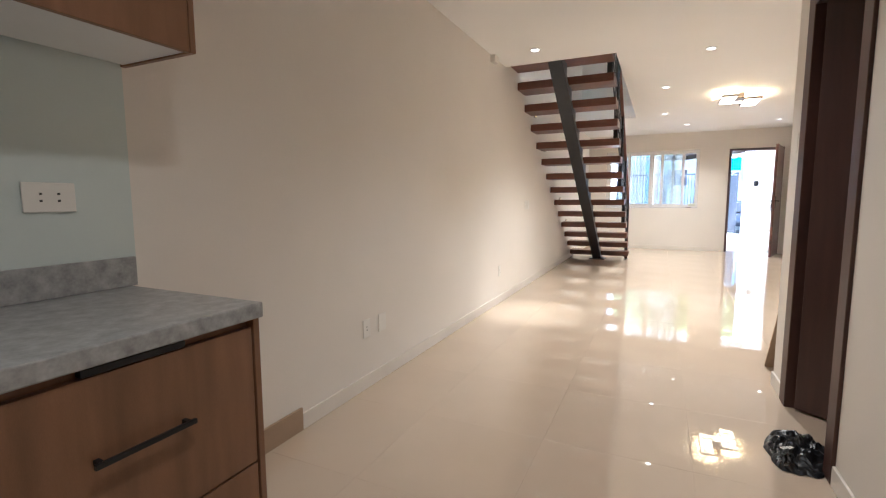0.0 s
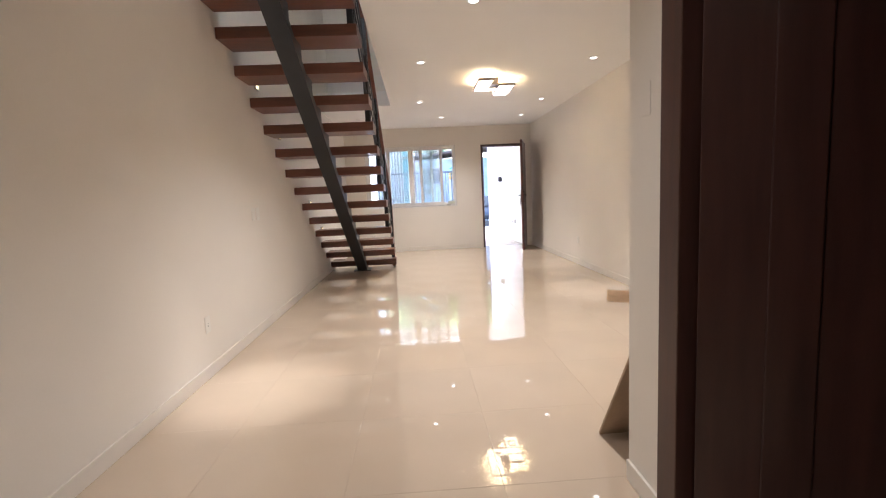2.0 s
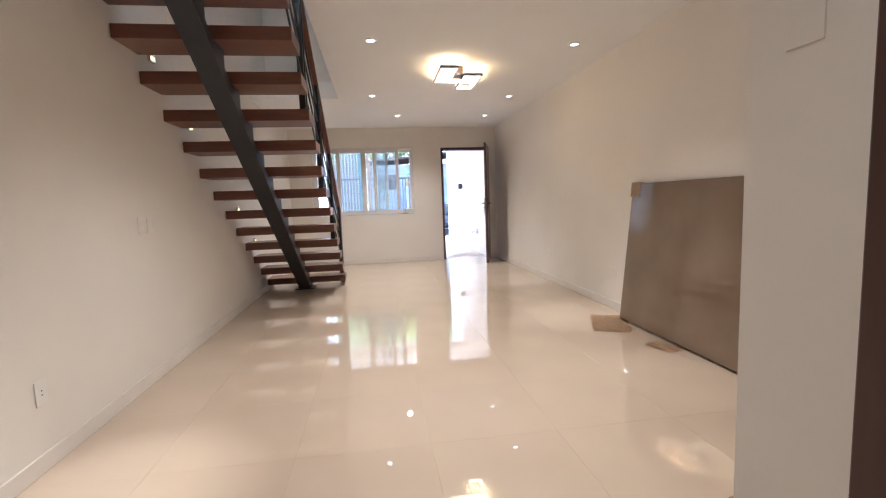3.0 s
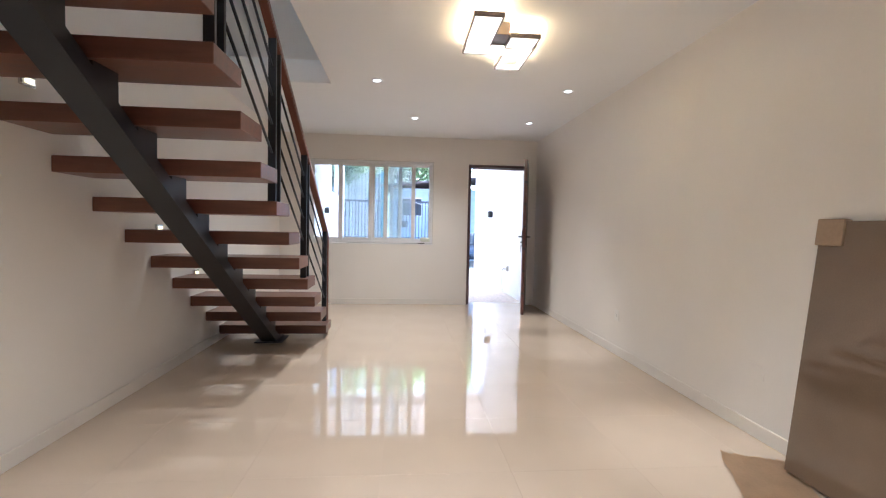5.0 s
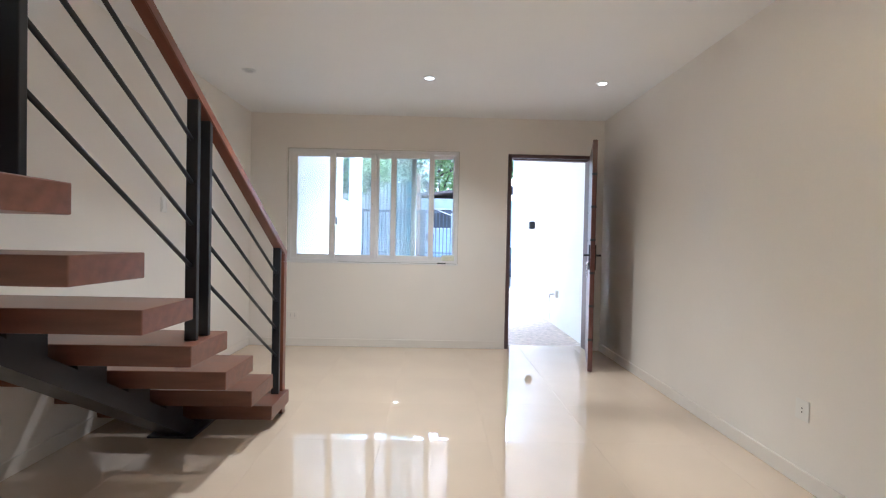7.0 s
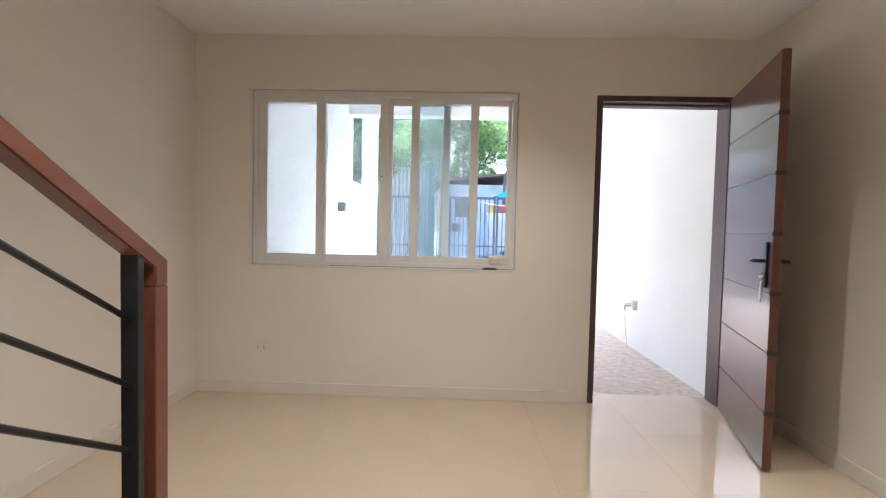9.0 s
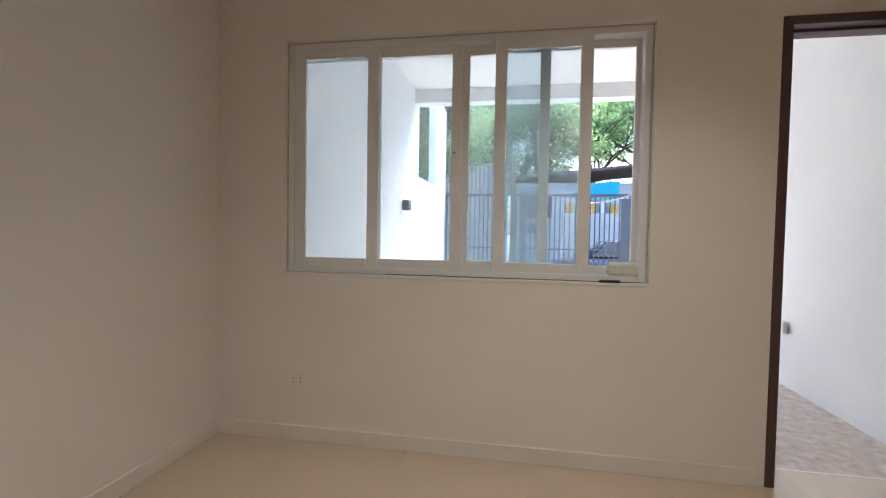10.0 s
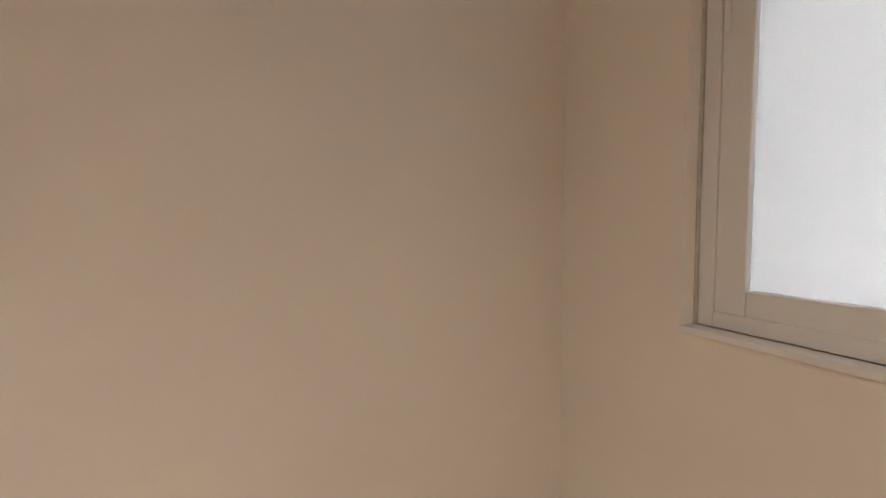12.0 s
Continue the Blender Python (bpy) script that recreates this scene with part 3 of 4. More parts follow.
# ---- kitchen ----
def build_kitchen():
    ky1, ky0 = 0.290, YB + 0.01
    units = [(ky1 - 0.02 - 0.62, ky1 - 0.02), (ky1 - 0.64 - 0.66, ky1 - 0.64), (ky1 - 1.30 - 0.66, ky1 - 1.30), (ky0, ky1 - 1.96)]
    for i, (a, b) in enumerate(units):
        c = thing("base_cabinet", (0.0, a, 0.0), "brown wood-grain kitchen base cabinet with black handles", "cabinet", "kitchen base cabinets")
        w = b - a - 0.002
        part("body", bx(0.016, 0.575, 0, w, 0.001, 0.837), KWOOD, c)
        for z0, z1 in ((0.10, 0.42), (0.425, 0.815)):
            f = part("drawer", bx(0.577, 0.597, 0.003, w - 0.003, z0, z1, 0.002), KWOOD, c)
            zc = z1 - 0.175 if z1 > 0.5 else z1 - 0.09
            bm = box(bx(0.617, 0.627, w - 0.42, w - 0.20, zc - 0.006, zc + 0.006, 0.002), 0.597, 0.618, w - 0.41, w - 0.40, zc - 0.005, zc + 0.005)
            box(bm, 0.597, 0.618, w - 0.22, w - 0.21, zc - 0.005, zc + 0.005)
            part("handle", bm, BLACKM, f)
        part("finger_pull", bx(0.580, 0.600, w - 0.42, w - 0.20, 0.818, 0.834, 0.002), BLACKM, c, "black recessed finger pull strip")
    single("end_panel", bx(0.016, 0.60, 0, 0.02, 0.0, 0.837, 0.002), KWOOD, "brown wood-grain end panel of the base cabinets", "panel", at=(0, ky1 - 0.02, 0))
    single("worktop", bx(0.001, 0.612, ky0, ky1 + 0.006, 0, 0.043, 0.004), STONE, "grey speckled stone kitchen worktop", "worktop", at=(0, 0, 0.838))
    single("backsplash", bx(0.012, 0.03, ky0, 0.31, 0, 0.096, 0.002), STONE, "grey stone upstand behind the worktop", "backsplash", at=(0, 0, 0.8815))
    structure("wall_panel_kitchen", bx(0.0005, 0.011, ky0, 0.32, 0.882, 1.64), KWALL, "smooth greenish white kitchen wall finish", "wall")
    b = 0.335
    for i in range(3):
        a = max(ky0, b - 0.82)
        c = thing("wall_cabinet", (0.0, a, 1.59), "brown wood-grain wall cabinet with pale underside", "cabinet", "kitchen wall cabinets")
        w = b - a - 0.002
        part("body", bx(0.0125, 0.33, 0.018, w - 0.018, 0.012, 0.76), KWOOD, c)
        part("side_panel", bx(0.0125, 0.352, w - 0.018, w, 0, 0.76, 0.002), KWOOD, c)
        part("side_panel", bx(0.0125, 0.352, 0, 0.018, 0, 0.76, 0.002), KWOOD, c)
        part("bottom_panel", bx(0.03, 0.33, 0.019, w - 0.019, 0.004, 0.012), PVC, c, "white cabinet underside")
        part("door", bx(0.332, 0.35, 0.019, w - 0.019, 0.0, 0.76, 0.002), KWOOD, c)
        b = a
        if b <= ky0:
            break


build_kitchen()


# ---- loose things ----
def build_bag():
    bm = bmesh.new()
    n, m = 44, 14
    rings = []
    for j in range(m + 1):
        u = j / m
        row = []
        for i in range(n):
            a = 2 * math.pi * i / n
            c, d = math.cos(a), math.sin(a)
            edge = 1 + 0.20 * noise.noise(Vector((c * 1.6, d * 1.6, 4.0))) + 0.09 * noise.noise(Vector((c * 4.2, d * 4.2, 1.0)))
            x, y = 0.125 * c * u * edge, 0.225 * d * u * edge
            fold = abs(noise.noise(Vector((x * 16, y * 11, 2.0)))) * 0.055 + abs(noise.noise(Vector((x * 42, y * 34, 5.0)))) * 0.018
            row.append(bm.verts.new((x, y, 0.002 + (1 - u ** 3) * (0.018 + fold) + 0.35 * fold * (u < 1))))
            if j == 0:
                break
        rings.append(row)
    for j in range(m):
        for i in range(n):
            p, q = rings[j], rings[j + 1]
            if j == 0:
                bm.faces.new((p[0], q[i], q[(i + 1) % n]))
            else:
                bm.faces.new((p[i], q[i], q[(i + 1) % n], p[(i + 1) % n]))
    bm.faces.new(rings[-1])
    t = single("trash_bag", bm, BAGM, "flat crumpled black plastic bag on the floor by the doorway", "bag", at=(2.215, 1.865, 0.001))
    t.rotation_euler = (0, 0, radians(-10))
    bm = bmesh.new()
    for i in range(4):
        box(bm, -0.022 + i * 0.012, -0.014 + i * 0.012, -0.03 + 0.01 * (i % 2), 0.02, 0.0, 0.002)
    p = part("print", bm, PLATE, t, "small pale printed mark on the bag")
    p.matrix_world = pose(-0.04, -0.10, 0.058, -18, -14, 20)
    p.parent = t


build_bag()


def tilted_sheet(name, y0, xb, zt, xt, label, category):
    """A sheet whose foot stands at x = xb and whose top leans on x = xt."""
    t = thing(name, (xb, y0, 0.0), label, category)
    a = math.degrees(math.atan2(xt - xb, zt))
    t.matrix_world = pose(xb, y0, 0.02, 0, a, 0)
    return t, math.hypot(xt - xb, zt)


def build_slab():
    t, L = tilted_sheet("polished_slab", 3.35, 3.80, 1.25, W - 0.042, "large polished grey-brown slab with cardboard corner leaning on wall", "slab")
    w = 5.92 - 3.35
    part("sheet", bx(0, 0.028, 0, w, 0, L, 0.003), SLAB, t)
    part("corner_flap", bx(-0.012, 0.036, w - 0.13, w + 0.010, L - 0.12, L + 0.010, 0.006), CARD, t, "folded cardboard corner protector")


build_slab()


def scrap(x, y, w, h, rz, lift, seed):
    """A torn sheet of corrugated cardboard, ragged at the edges and curling up at one end."""
    bm = bmesh.new()
    n, m = 18, 12
    grid = []
    for i in range(n + 1):
        row = []
        for j in range(m + 1):
            u, v = i / n * 2 - 1, j / m * 2 - 1
            ru = 1 + 0.10 * noise.noise(Vector((v * 2.6, seed * 2.3, 0))) + 0.05 * noise.noise(Vector((v * 8, seed, 3)))
            rv = 1 + 0.12 * noise.noise(Vector((u * 2.2, seed * 1.7, 6))) + 0.05 * noise.noise(Vector((u * 8, seed, 9)))
            z = 0.0015 + lift * max(0, -u - 0.25) ** 1.6 + 0.25 * lift * max(0, v - 0.2) + 0.004 * (1 + noise.noise(Vector((u * 3, v * 3, seed))))
            row.append(bm.verts.new((u * ru * w / 2, v * rv * h / 2, z)))
        grid.append(row)
    for i in range(n):
        for j in range(m):
            bm.faces.new((grid[i][j], grid[i + 1][j], grid[i + 1][j + 1], grid[i][j + 1]))
    bmesh.ops.solidify(bm, geom=bm.faces, thickness=-0.005)
    low = min(v.co.z for v in bm.verts)
    bmesh.ops.translate(bm, verts=bm.verts, vec=(0, 0, -low))
    ob = single("cardboard_scrap", bm, CARDL, "torn piece of light cardboard on the floor", "cardboard", "cardboard scraps under the slab", at=(x, y, 0.001))
    ob.rotation_euler = (0, 0, radians(rz))
    return ob


scrap(3.655, 5.82, 0.33, 0.56, -24, 0.016, 1)
scrap(3.71, 5.10, 0.17, 0.24, 15, 0.010, 3)
scrap(3.72, 3.85, 0.15, 0.17, 5, 0.010, 4)


def build_board():
    t = thing("leaning_board", (NX + 0.015, 3.11, 0.0), "small brown panel leaning on the partition end", "board")
    ang = math.degrees(math.atan2(3.11 - (PY + 0.018), 0.50))
    t.matrix_world = pose(NX + 0.015, 3.11, 0.002, ang, 0, 0)
    part("panel", prism([(0.0, 0.0), (0.62, 0.0), (0.60, 0.595), (0.0, 0.595)], 1, 0.0, 0.012), CARD, t)


build_board()

# ---- porch ----
PX0, PX1, PE = 0.0, 4.07, 18.7
GZ = -0.14
structure("porch_floor", bx(PX0 - 0.2, PX1 + 0.2, YF + 0.2, PE, -0.35, GZ), AGGREGATE, "rough tan aggregate floor of the porch", "floor")
structure("threshold", bx(DX0, DX1, YF + 0.2, YF + 0.215, -0.14, -0.004), SKIRT, "pale threshold tile edge", "threshold")
for nm, xa, xb, slot0, slot1, end in (("wall_porch_west", PX0 - 0.15, PX0, 16.06, 17.6, PE), ("wall_porch_east", PX1, PX1 + 0.15, 15.77, 16.28, 17.75)):
    bm = bmesh.new()
    box(bm, xa, xb, YF + 0.15, slot0, GZ - 0.2, 3.6)
    box(bm, xa, xb, slot0, slot1, GZ - 0.2, 2.10)
    box(bm, xa, xb, slot1, end, GZ - 0.2, 3.85)
    structure(nm, bm, WHITE_OUT, "white painted porch wall with a tall narrow slot", "wall")
structure("porch_ceiling", bx(PX0 - 0.15, PX1 + 0.15, YF + 0.15, 15.75, 3.43, 3.60), CEIL, "white porch ceiling", "ceiling")
structure("porch_beam", bx(PX0, PX1, 15.75, 16.0, 3.22, 3.60), WHITE_OUT, "white painted porch edge beam", "beam")


def wall_lamp(x, y, z, s):
    t = thing("porch_wall_lamp", (x, y, z), "small dark grey box wall lamp", "wall lamp", "porch wall lamps", rz=0 if s > 0 else 180)
    part("body", bx(0.012, 0.11, -0.075, 0.075, -0.075, 0.075, 0.006), DARKP, t)
    part("back_plate", bx(0.0, 0.013, -0.05, 0.05, -0.05, 0.05), DARKP, t)


wall_lamp(PX0, 15.1, 1.574, 1)
wall_lamp(PX1, 15.05, 1.565, -1)
t = thing("garden_tap", (PX1, 13.2, 0.39), "garden tap in a white box with a cable", "tap")
part("box", bx(-0.05, 0, -0.055, 0.055, -0.055, 0.055, 0.006), PLATE, t)
bm = tube(bmesh.new(), (-0.05, 0, -0.01), (-0.13, 0, -0.01), 0.012)
tube(bm, (-0.125, 0, -0.005), (-0.125, 0, -0.06), 0.011)
box(bm, -0.12, -0.06, -0.025, 0.025, 0.012, 0.022, 0.004)
part("spout", bm, CHROME, t)
bm = bmesh.new()
pts = [Vector((-0.12, -0.01, -0.05)), Vector((-0.16, -0.10, -0.12)), Vector((-0.17, -0.16, -0.25)), Vector((-0.15, -0.17, -0.44))]
for a, b in zip(pts, pts[1:]):
    tube(bm, a, b, 0.004, n=6)
part("cable", bm, CABLE, t)
t = thing("porch_light", (0.24, 13.7, 3.43), "round white porch ceiling light", "ceiling light")
part("rim", ring(bmesh.new(), 0.06, 0.085, -0.012, 0.0), PVC, t)
bm = bmesh.new()
bmesh.ops.create_cone(bm, cap_ends=True, segments=24, radius1=0.055, radius2=0.06, depth=0.008, matrix=Matrix.Translation((0, 0, -0.005)))
part("lens", bm, OFFLENS, t)


def build_gate():
    g = thing("gate", (PX0, 18.78, GZ), "dark grey steel bar gate closing the driveway", "gate")
    w = PX1 - PX0
    for x0, x1 in ((0.01, w * 0.42), (w * 0.42 + 0.02, w * 0.70), (w * 0.70 + 0.02, w - 0.01)):
        bm = bmesh.new()
        for z0, z1 in ((0.06, 0.11), (1.0, 1.03), (2.14, 2.20)):
            box(bm, x0 + 0.05, x1 - 0.05, -0.02, 0.02, z0, z1)
        box(bm, x0, x0 + 0.05, -0.025, 0.025, 0.02, 2.22)
        box(bm, x1 - 0.05, x1, -0.025, 0.025, 0.02, 2.22)
        part("gate_frame", bm, GATE, g)
        n = int((x1 - x0 - 0.1) / 0.095)
        for i in range(1, n):
            x = x0 + 0.05 + (x1 - x0 - 0.1) * i / n
            part("bar", bx(x - 0.012, x + 0.012, -0.012, 0.012, 0.10, 2.15), GATE, g)
    part("gate_post", bx(w * 0.42 - 0.06, w * 0.42 + 0.08, 0.027, 0.12, 0.0, 2.2, 0.006), GATE, g)
    part("end_plate", bx(w - 0.34, w - 0.062, -0.034, -0.026, 0.12, 2.10, 0.003), GATE, g, "solid sheet panel at the gate end")
    part("lock_box", bx(w * 0.42 + 0.10, w * 0.42 + 0.32, -0.05, -0.021, 1.35, 1.55, 0.006), DARKP, g)


build_gate()

structure("ground", bx(-400, 400, PE, 900, -0.7, -0.35), ASPHALT, "grey street ground reaching the horizon", "ground")
structure("ground_sides", box(bx(-400, -0.09, -400, PE, -0.7, -0.36), 4.27, 400, -400, PE, -0.7, -0.36), ASPHALT, "bare ground beside the house", "ground")
structure("ground_step", bx(PX0, PX1, PE, 19.3, -0.6, GZ - 0.004), AGGREGATE, "concrete apron under the gate", "ground")


# ---- street beyond the gate ----
def leafy(rng, blobs, count, size):
    verts, faces = [], []
    for cx, cy, cz, r in blobs:
        for i in range(count):
            u, th, ph = rng.random() ** 0.4, rng.uniform(0, 2 * math.pi), math.acos(rng.uniform(-1, 1))
            c = Vector((cx + r * u * math.sin(ph) * math.cos(th), cy + r * u * math.sin(ph) * math.sin(th), cz + 0.75 * r * u * math.cos(ph)))
            s = size * rng.uniform(0.6, 1.5)
            e = Euler((rng.uniform(-1, 1), rng.uniform(-1, 1), rng.uniform(0, 6.28))).to_matrix()
            b = len(verts)
            for px, py, pz in ((-1, 0, 0), (0, -0.42, 0.08), (1, 0, -0.1), (0, 0.42, 0.08)):
                verts.append(c + e @ Vector((px * s, py * s, pz * s)))
            faces.append((b, b + 1, b + 2, b + 3))
    me = bpy.data.meshes.new("crown")
    me.from_pydata(verts, [], faces)
    return me


def tree(x, y, h, r, seed, leaf, label, bare=False):
    rng = random.Random(seed)
    t = thing("tree", (x, y, -0.36), label, "tree", "street trees")
    bm = bmesh.new()
    p, rad = Vector((0, 0, 0)), 0.05 * h ** 0.8
    tops = []
    for i in range(4):
        q = p + Vector((rng.uniform(-0.25, 0.25), rng.uniform(-0.2, 0.2), h * 0.14))
        tube(bm, p, q, rad, rad * 0.82, n=9)
        p, rad = q, rad * 0.82
    def limb(p, d, length, rad, depth):
        q = p + d * length
        tube(bm, p, q, rad, rad * 0.62, n=6)
        if depth == 0:
            tops.append(q)
            return
        for j in range(2 if depth < 3 else 4):
            nd = (d + Vector((rng.uniform(-0.9, 0.9), rng.uniform(-0.9, 0.9), rng.uniform(-0.25, 0.5)))).normalized()
            limb(q, nd, length * rng.uniform(0.62, 0.85), rad * 0.62, depth - 1)
        tops.append(q)
    for j in range(4):
        a = j * 1.57 + rng.uniform(-0.5, 0.5)
        limb(p - Vector((0, 0, h * 0.08 * j)), Vector((math.cos(a), math.sin(a), 0.55)).normalized(), r * 0.42, rad * 0.6, 3)
    part("trunk", bm, BARK, t)
    blobs = []
    for q in tops:
        if bare and rng.random() < 0.62:
            continue
        blobs.append((q.x, q.y, q.z, r * rng.uniform(0.14, 0.26)))
    me = leafy(rng, blobs, 130, 0.028 + 0.009 * h)
    me.materials.append(leaf)
    c = new("crown", me)
    c.parent = t
    return t


for x, y, h, r, seed, leaf, label, bare in (
        (-1.6, 28.0, 8.0, 4.2, 1, LEAF_A, "bright green leafy street tree", False),
        (1.4, 30.5, 8.5, 4.4, 2, LEAF_A, "bright green spreading street tree", False),
        (5.2, 33.5, 11.0, 5.2, 3, LEAF_B, "dark green street tree with open crown", True),
        (8.2, 30.5, 11.0, 6.0, 4, LEAF_B, "tall tree with bare forking limbs and sparse leaves", True),
        (-3.4, 37.0, 13.0, 6.4, 5, LEAF_B, "dark green dense street tree", False),
        (2.0, 40.0, 13.0, 7.0, 6, LEAF_B, "dark green dense street tree", False),
        (10.5, 40.0, 12.0, 6.5, 7, LEAF_A, "tall sparse street tree against the sky", True),
        (15.5, 34.0, 11.0, 6.0, 8, LEAF_B, "dark green dense street tree", False),
        (-8.0, 30.0, 11.0, 6.0, 9, LEAF_A, "bright green leafy street tree", False),
        (-2.6, 22.5, 6.0, 2.6, 10, LEAF_B, "dark green tree beside the porch wall", False),
        (7.9, 21.5, 6.5, 2.4, 11, LEAF_B, "dark green tree beside the porch wall", False)):
    tree(x, y, h, r, seed, leaf, label, bare)


def thicket():
    rng = random.Random(77)
    blobs = [(rng.uniform(-10, 17), rng.uniform(30.5, 38), rng.uniform(1.6, 5.8), rng.uniform(0.9, 1.7)) for i in range(110)]
    me = leafy(rng, blobs, 230, 0.10)
    me.materials.append(LEAF_A)
    me.materials.append(LEAF_B)
    for i, p in enumerate(me.polygons):
        p.material_index = (i // 230) % 2
    ob = new("thicket", me)
    tagged(ob, "dense green thicket of bushes behind the shack", "bushes", kind="stuff")
    bm = bmesh.new()
    for x, y, z, q in blobs:
        tube(bm, (x, y, -0.36), (x + 0.1, y, z), 0.07, 0.03, n=6)
    part("stems", bm, BARK, ob)


thicket()


def shrub(x, y, r, seed):
    rng = random.Random(seed)
    me = leafy(rng, [(rng.uniform(-r, r) * 0.6, rng.uniform(-r, r) * 0.4, r * rng.uniform(0.3, 0.9), r * 0.6) for i in range(6)], 120, 0.06)
    me.materials.append(LEAF_A)
    ob = new("shrub", me)
    ob.location = (x, y, -0.35)
    tagged(ob, "low green shrub behind the gate", "shrub", "shrubs behind the gate")


shrub(0.5, 20.6, 0.75, 21)
shrub(1.5, 21.0, 0.6, 22)
shrub(5.6, 25.0, 0.7, 23)


def corrugated(name, x0, x1, y, z0, z1, material, label, category):
    bm = bmesh.new()
    n = int((x1 - x0) / 0.038)
    lo, hi = [], []
    for i in range(n + 1):
        x = x0 + (x1 - x0) * i / n
        d = 0.014 * math.sin(i * math.pi / 2)
        lo.append(bm.verts.new((x, y + d, z0)))
        hi.append(bm.verts.new((x, y + d, z1)))
    for i in range(n):
        bm.faces.new((lo[i], lo[i + 1], hi[i + 1], hi[i]))
    bmesh.ops.solidify(bm, geom=bm.faces, thickness=0.006)
    return single(name, bm, material, label, category)


corrugated("metal_fence", -3.2, 0.9, 25.8, -0.35, 3.7, CORR, "grey corrugated metal sheet fence across the street", "fence")


def build_shack():
    s = thing("shack", (1.3, 26.0, -0.35), "low street shack with pale blue wall and rusty roof", "shack")
    part("wall", bx(0.0, 9.0, 0.2, 3.0, 0.0, 3.45), SHACK, s)
    bm = prism([(-0.5, 3.45), (9.4, 4.45), (9.4, 4.54), (-0.5, 3.54)], 1, -0.6, 3.2)
    part("roof", bm, RUST, s)
    for x in (0.05, 2.4, 4.6, 6.8):
        part("post", bx(x, x + 0.09, -0.5, -0.41, 0, 3.5 + 0.1 * x), RUST, s)
    for x in (0.55,):
        w = part("window", bx(x, x + 0.9, 0.16, 0.2, 2.15, 2.95), DARKP, s)
        part("frame", box(bx(x - 0.05, x + 0.95, 0.13, 0.17, 2.95, 3.01), x - 0.05, x + 0.95, 0.13, 0.17, 2.10, 2.15), PVC, w)
    part("tarp", prism([(1.9, 2.86), (3.65, 2.80), (3.65, 3.42), (2.9, 3.34)], 1, -0.75, -0.70), TARP, s, "bright blue hanging tarpaulin")
    part("counter", bx(1.8, 3.75, -0.7, -0.1, 0.0, 2.3), CORR, s)
    rng = random.Random(5)
    for i in range(5):
        x = 1.9 + i * 0.38
        part("goods", bx(x, x + rng.uniform(0.15, 0.3), -0.6, -0.3, 2.3, 2.3 + rng.uniform(0.15, 0.42), 0.02), rng.choice([YELLOW, REDP, TARP, PLATE]), s)


build_shack()
single("teal_post", bx(-0.13, 0.13, -0.1, 0.1, 0, 4.1, 0.01), TEAL, "teal painted post beside the shack", "post", at=(0.95, 25.6, -0.35))
single("wooden_post", bx(-0.07, 0.07, -0.07, 0.07, 0, 4.4, 0.01), mat("raw_wood", (0.45, 0.27, 0.15), 0.8, var=0.2, scale=5), "raw wooden post beside the shack", "post", at=(1.32, 25.5, -0.35))


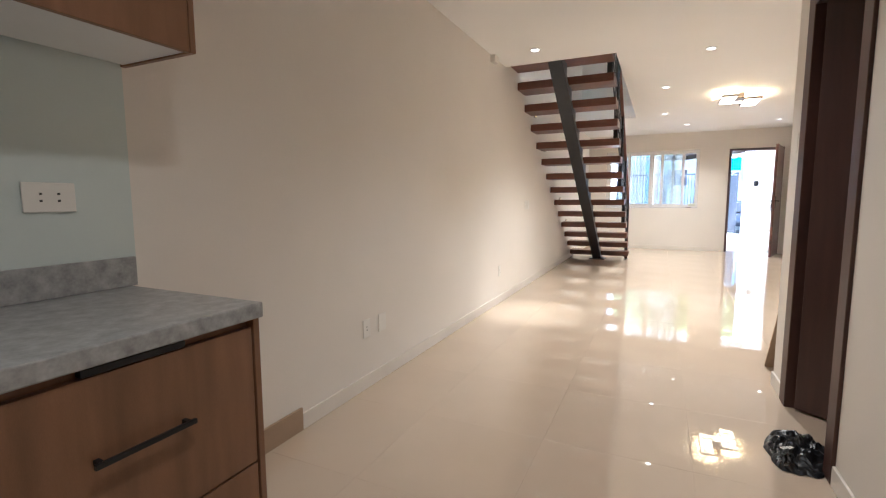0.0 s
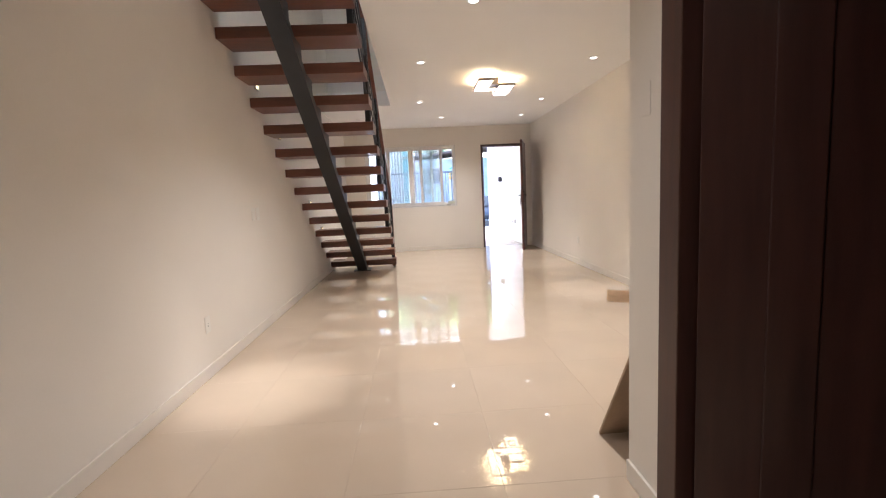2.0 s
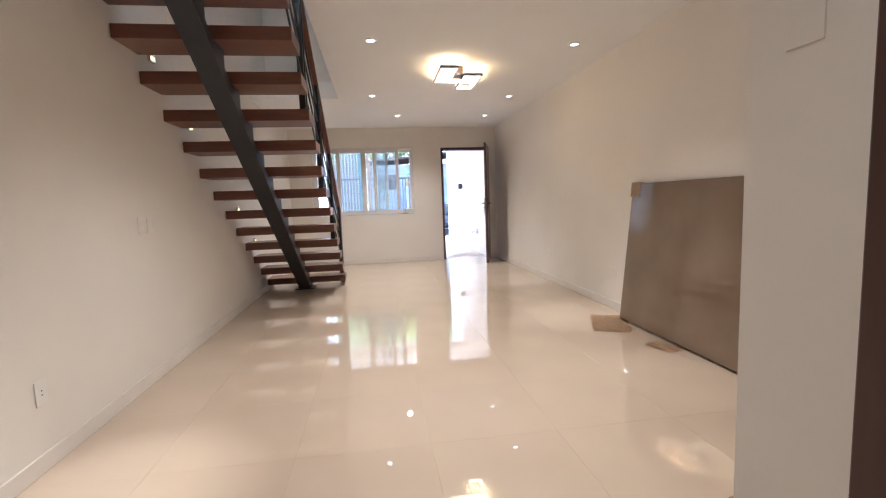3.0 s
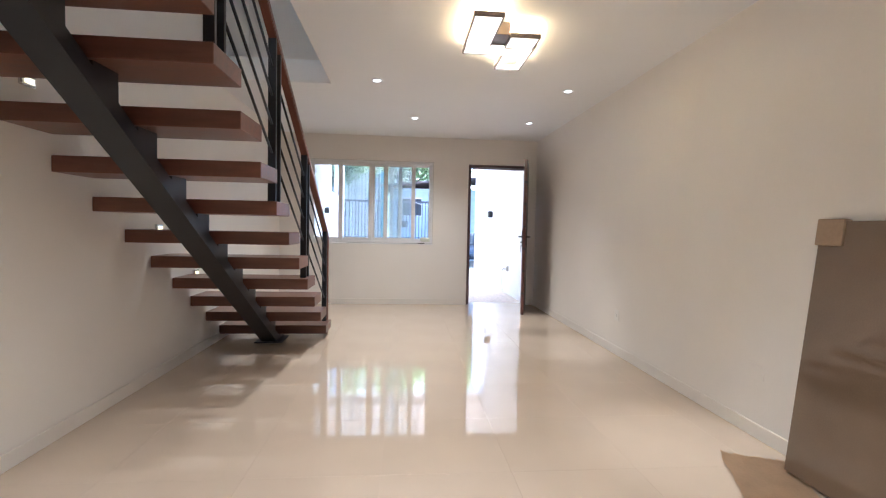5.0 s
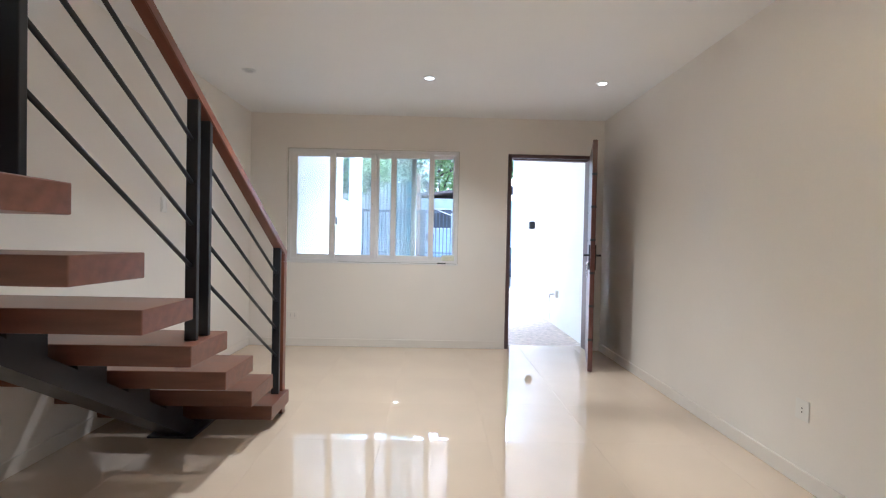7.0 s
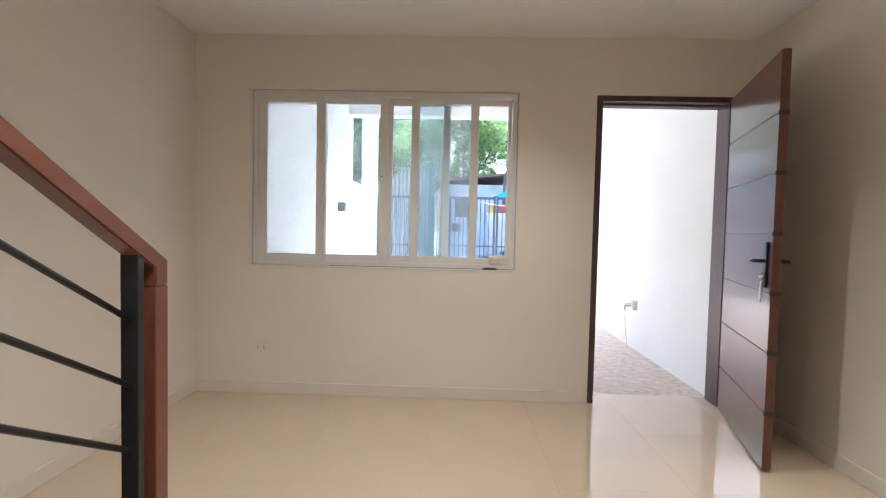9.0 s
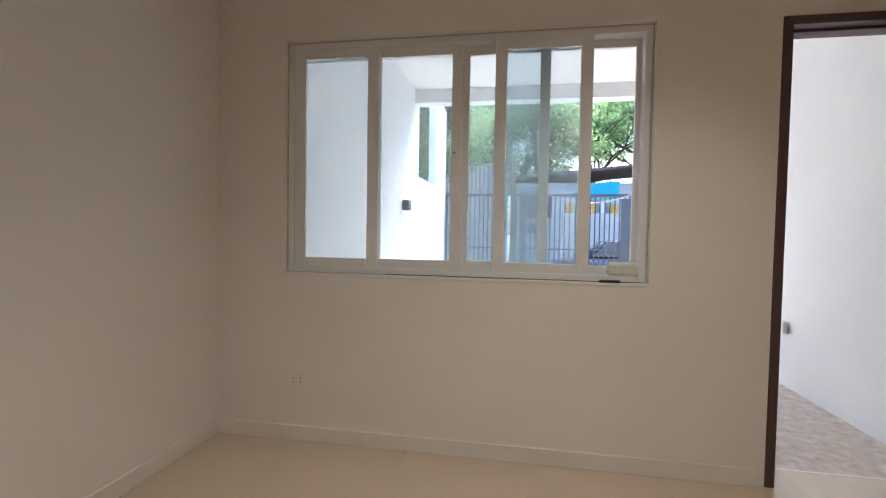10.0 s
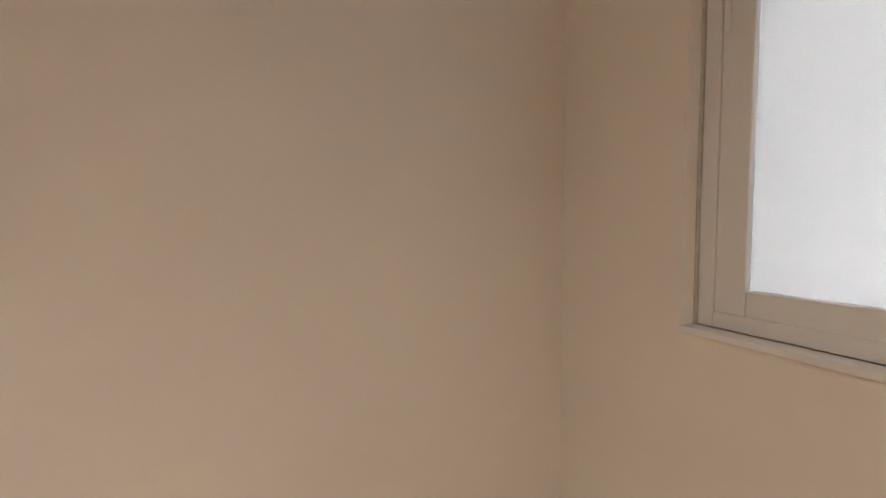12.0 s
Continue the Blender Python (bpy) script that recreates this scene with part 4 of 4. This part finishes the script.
def build_car():
    c = thing("car", (2.55, 22.4, -0.35), "dark parked car with pale windows behind the gate", "car")
    low = [(0, 0.30), (0.05, 0.72), (1.0, 0.86), (3.5, 0.88), (4.2, 0.80), (4.25, 0.30)]
    bm = prism(low, 1, 0, 1.7)
    bmesh.ops.bevel(bm, geom=list(bm.edges), offset=0.06, segments=3, affect="EDGES")
    part("body", bm, CARP, c, smooth=True)
    up = [(0.85, 0.85), (1.55, 1.36), (2.9, 1.40), (3.7, 0.88)]
    bm = prism(up, 1, 0.12, 1.58)
    bmesh.ops.bevel(bm, geom=list(bm.edges), offset=0.05, segments=3, affect="EDGES")
    part("roof", bm, CARP, c, smooth=True)
    for pts in ([(1.12, 0.92), (1.62, 1.29), (2.2, 1.31), (2.2, 0.92)], [(2.27, 0.92), (2.27, 1.31), (2.86, 1.32), (3.45, 0.94)]):
        part("window", prism(pts, 1, 0.108, 0.13), CARG, c)
    part("windscreen", prism([(0.93, 0.89), (1.55, 1.345), (1.57, 1.335), (0.95, 0.88)], 1, 0.22, 1.48), CARG, c)
    for x in (0.8, 3.45):
        for y in (0.02, 1.52):
            wv = part("wheel", tube(bmesh.new(), (x, y, 0.31), (x, y + 0.17, 0.31), 0.31, n=24), RUBBER, c)
            part("rim", tube(bmesh.new(), (x, y - 0.005, 0.31), (x, y + 0.175, 0.31), 0.19, n=20), CHROME, wv)
    for y in (0.1, 1.35):
        part("headlight", bx(-0.012, 0.08, y, y + 0.25, 0.55, 0.68, 0.02), PLATE, c)


build_car()


def wire(a, b, sag, r, label):
    bm = bmesh.new()
    a, b = Vector(a), Vector(b)
    n = 16
    pts = [a.lerp(b, i / n) - Vector((0, 0, sag * 4 * (i / n) * (1 - i / n))) for i in range(n + 1)]
    for p, q in zip(pts, pts[1:]):
        tube(bm, p, q, r, n=6)
    single("overhead_cable", bm, CABLE, label, "cable", "cables over the street")


wire((2.1, 18.74, 2.10), (PX1 - 0.03, 18.74, 2.10), 0.24, 0.011, "sagging pale cable across the gate")
wire((-7.0, 30.0, 5.0), (14.5, 36.0, 4.6), 0.5, 0.015, "pale overhead street cable")
wire((-7.0, 30.0, 3.4), (14.5, 36.0, 3.1), 0.3, 0.012, "pale overhead street cable")

# ---- floor tiles ----
TX, TY, TS = 1.78, 10.50, 0.643
xs = sorted({0.0, W, *[round(TX + TS * k, 4) for k in range(-6, 7) if 0.02 < TX + TS * k < W - 0.02]})
ys = sorted({YB, YF + 0.2, *[round(TY + TS * k, 4) for k in range(-24, 3) if YB + 0.02 < TY + TS * k < YF + 0.18]})
meshes = {}
J = 0.0003
for i in range(len(xs) - 1):
    for j in range(len(ys) - 1):
        x0, x1, y0, y1 = xs[i], xs[i + 1], ys[j], ys[j + 1]
        key = (round(x1 - x0, 3), round(y1 - y0, 3))
        if key not in meshes:
            w, h = key[0] / 2 - J, key[1] / 2 - J
            bm = bmesh.new()
            box(bm, -w, w, -h, h, -0.002, 0)
            bmesh.ops.bevel(bm, geom=[e for e in bm.edges if e.verts[0].co.z > -0.001 and e.verts[1].co.z > -0.001], offset=0.0003, segments=1, affect="EDGES")
            meshes[key] = mesh_of("tile", bm, TILE)
        t = new("tile", meshes[key])
        t.location = ((x0 + x1) / 2, (y0 + y1) / 2, 0)
        t.parent = floor
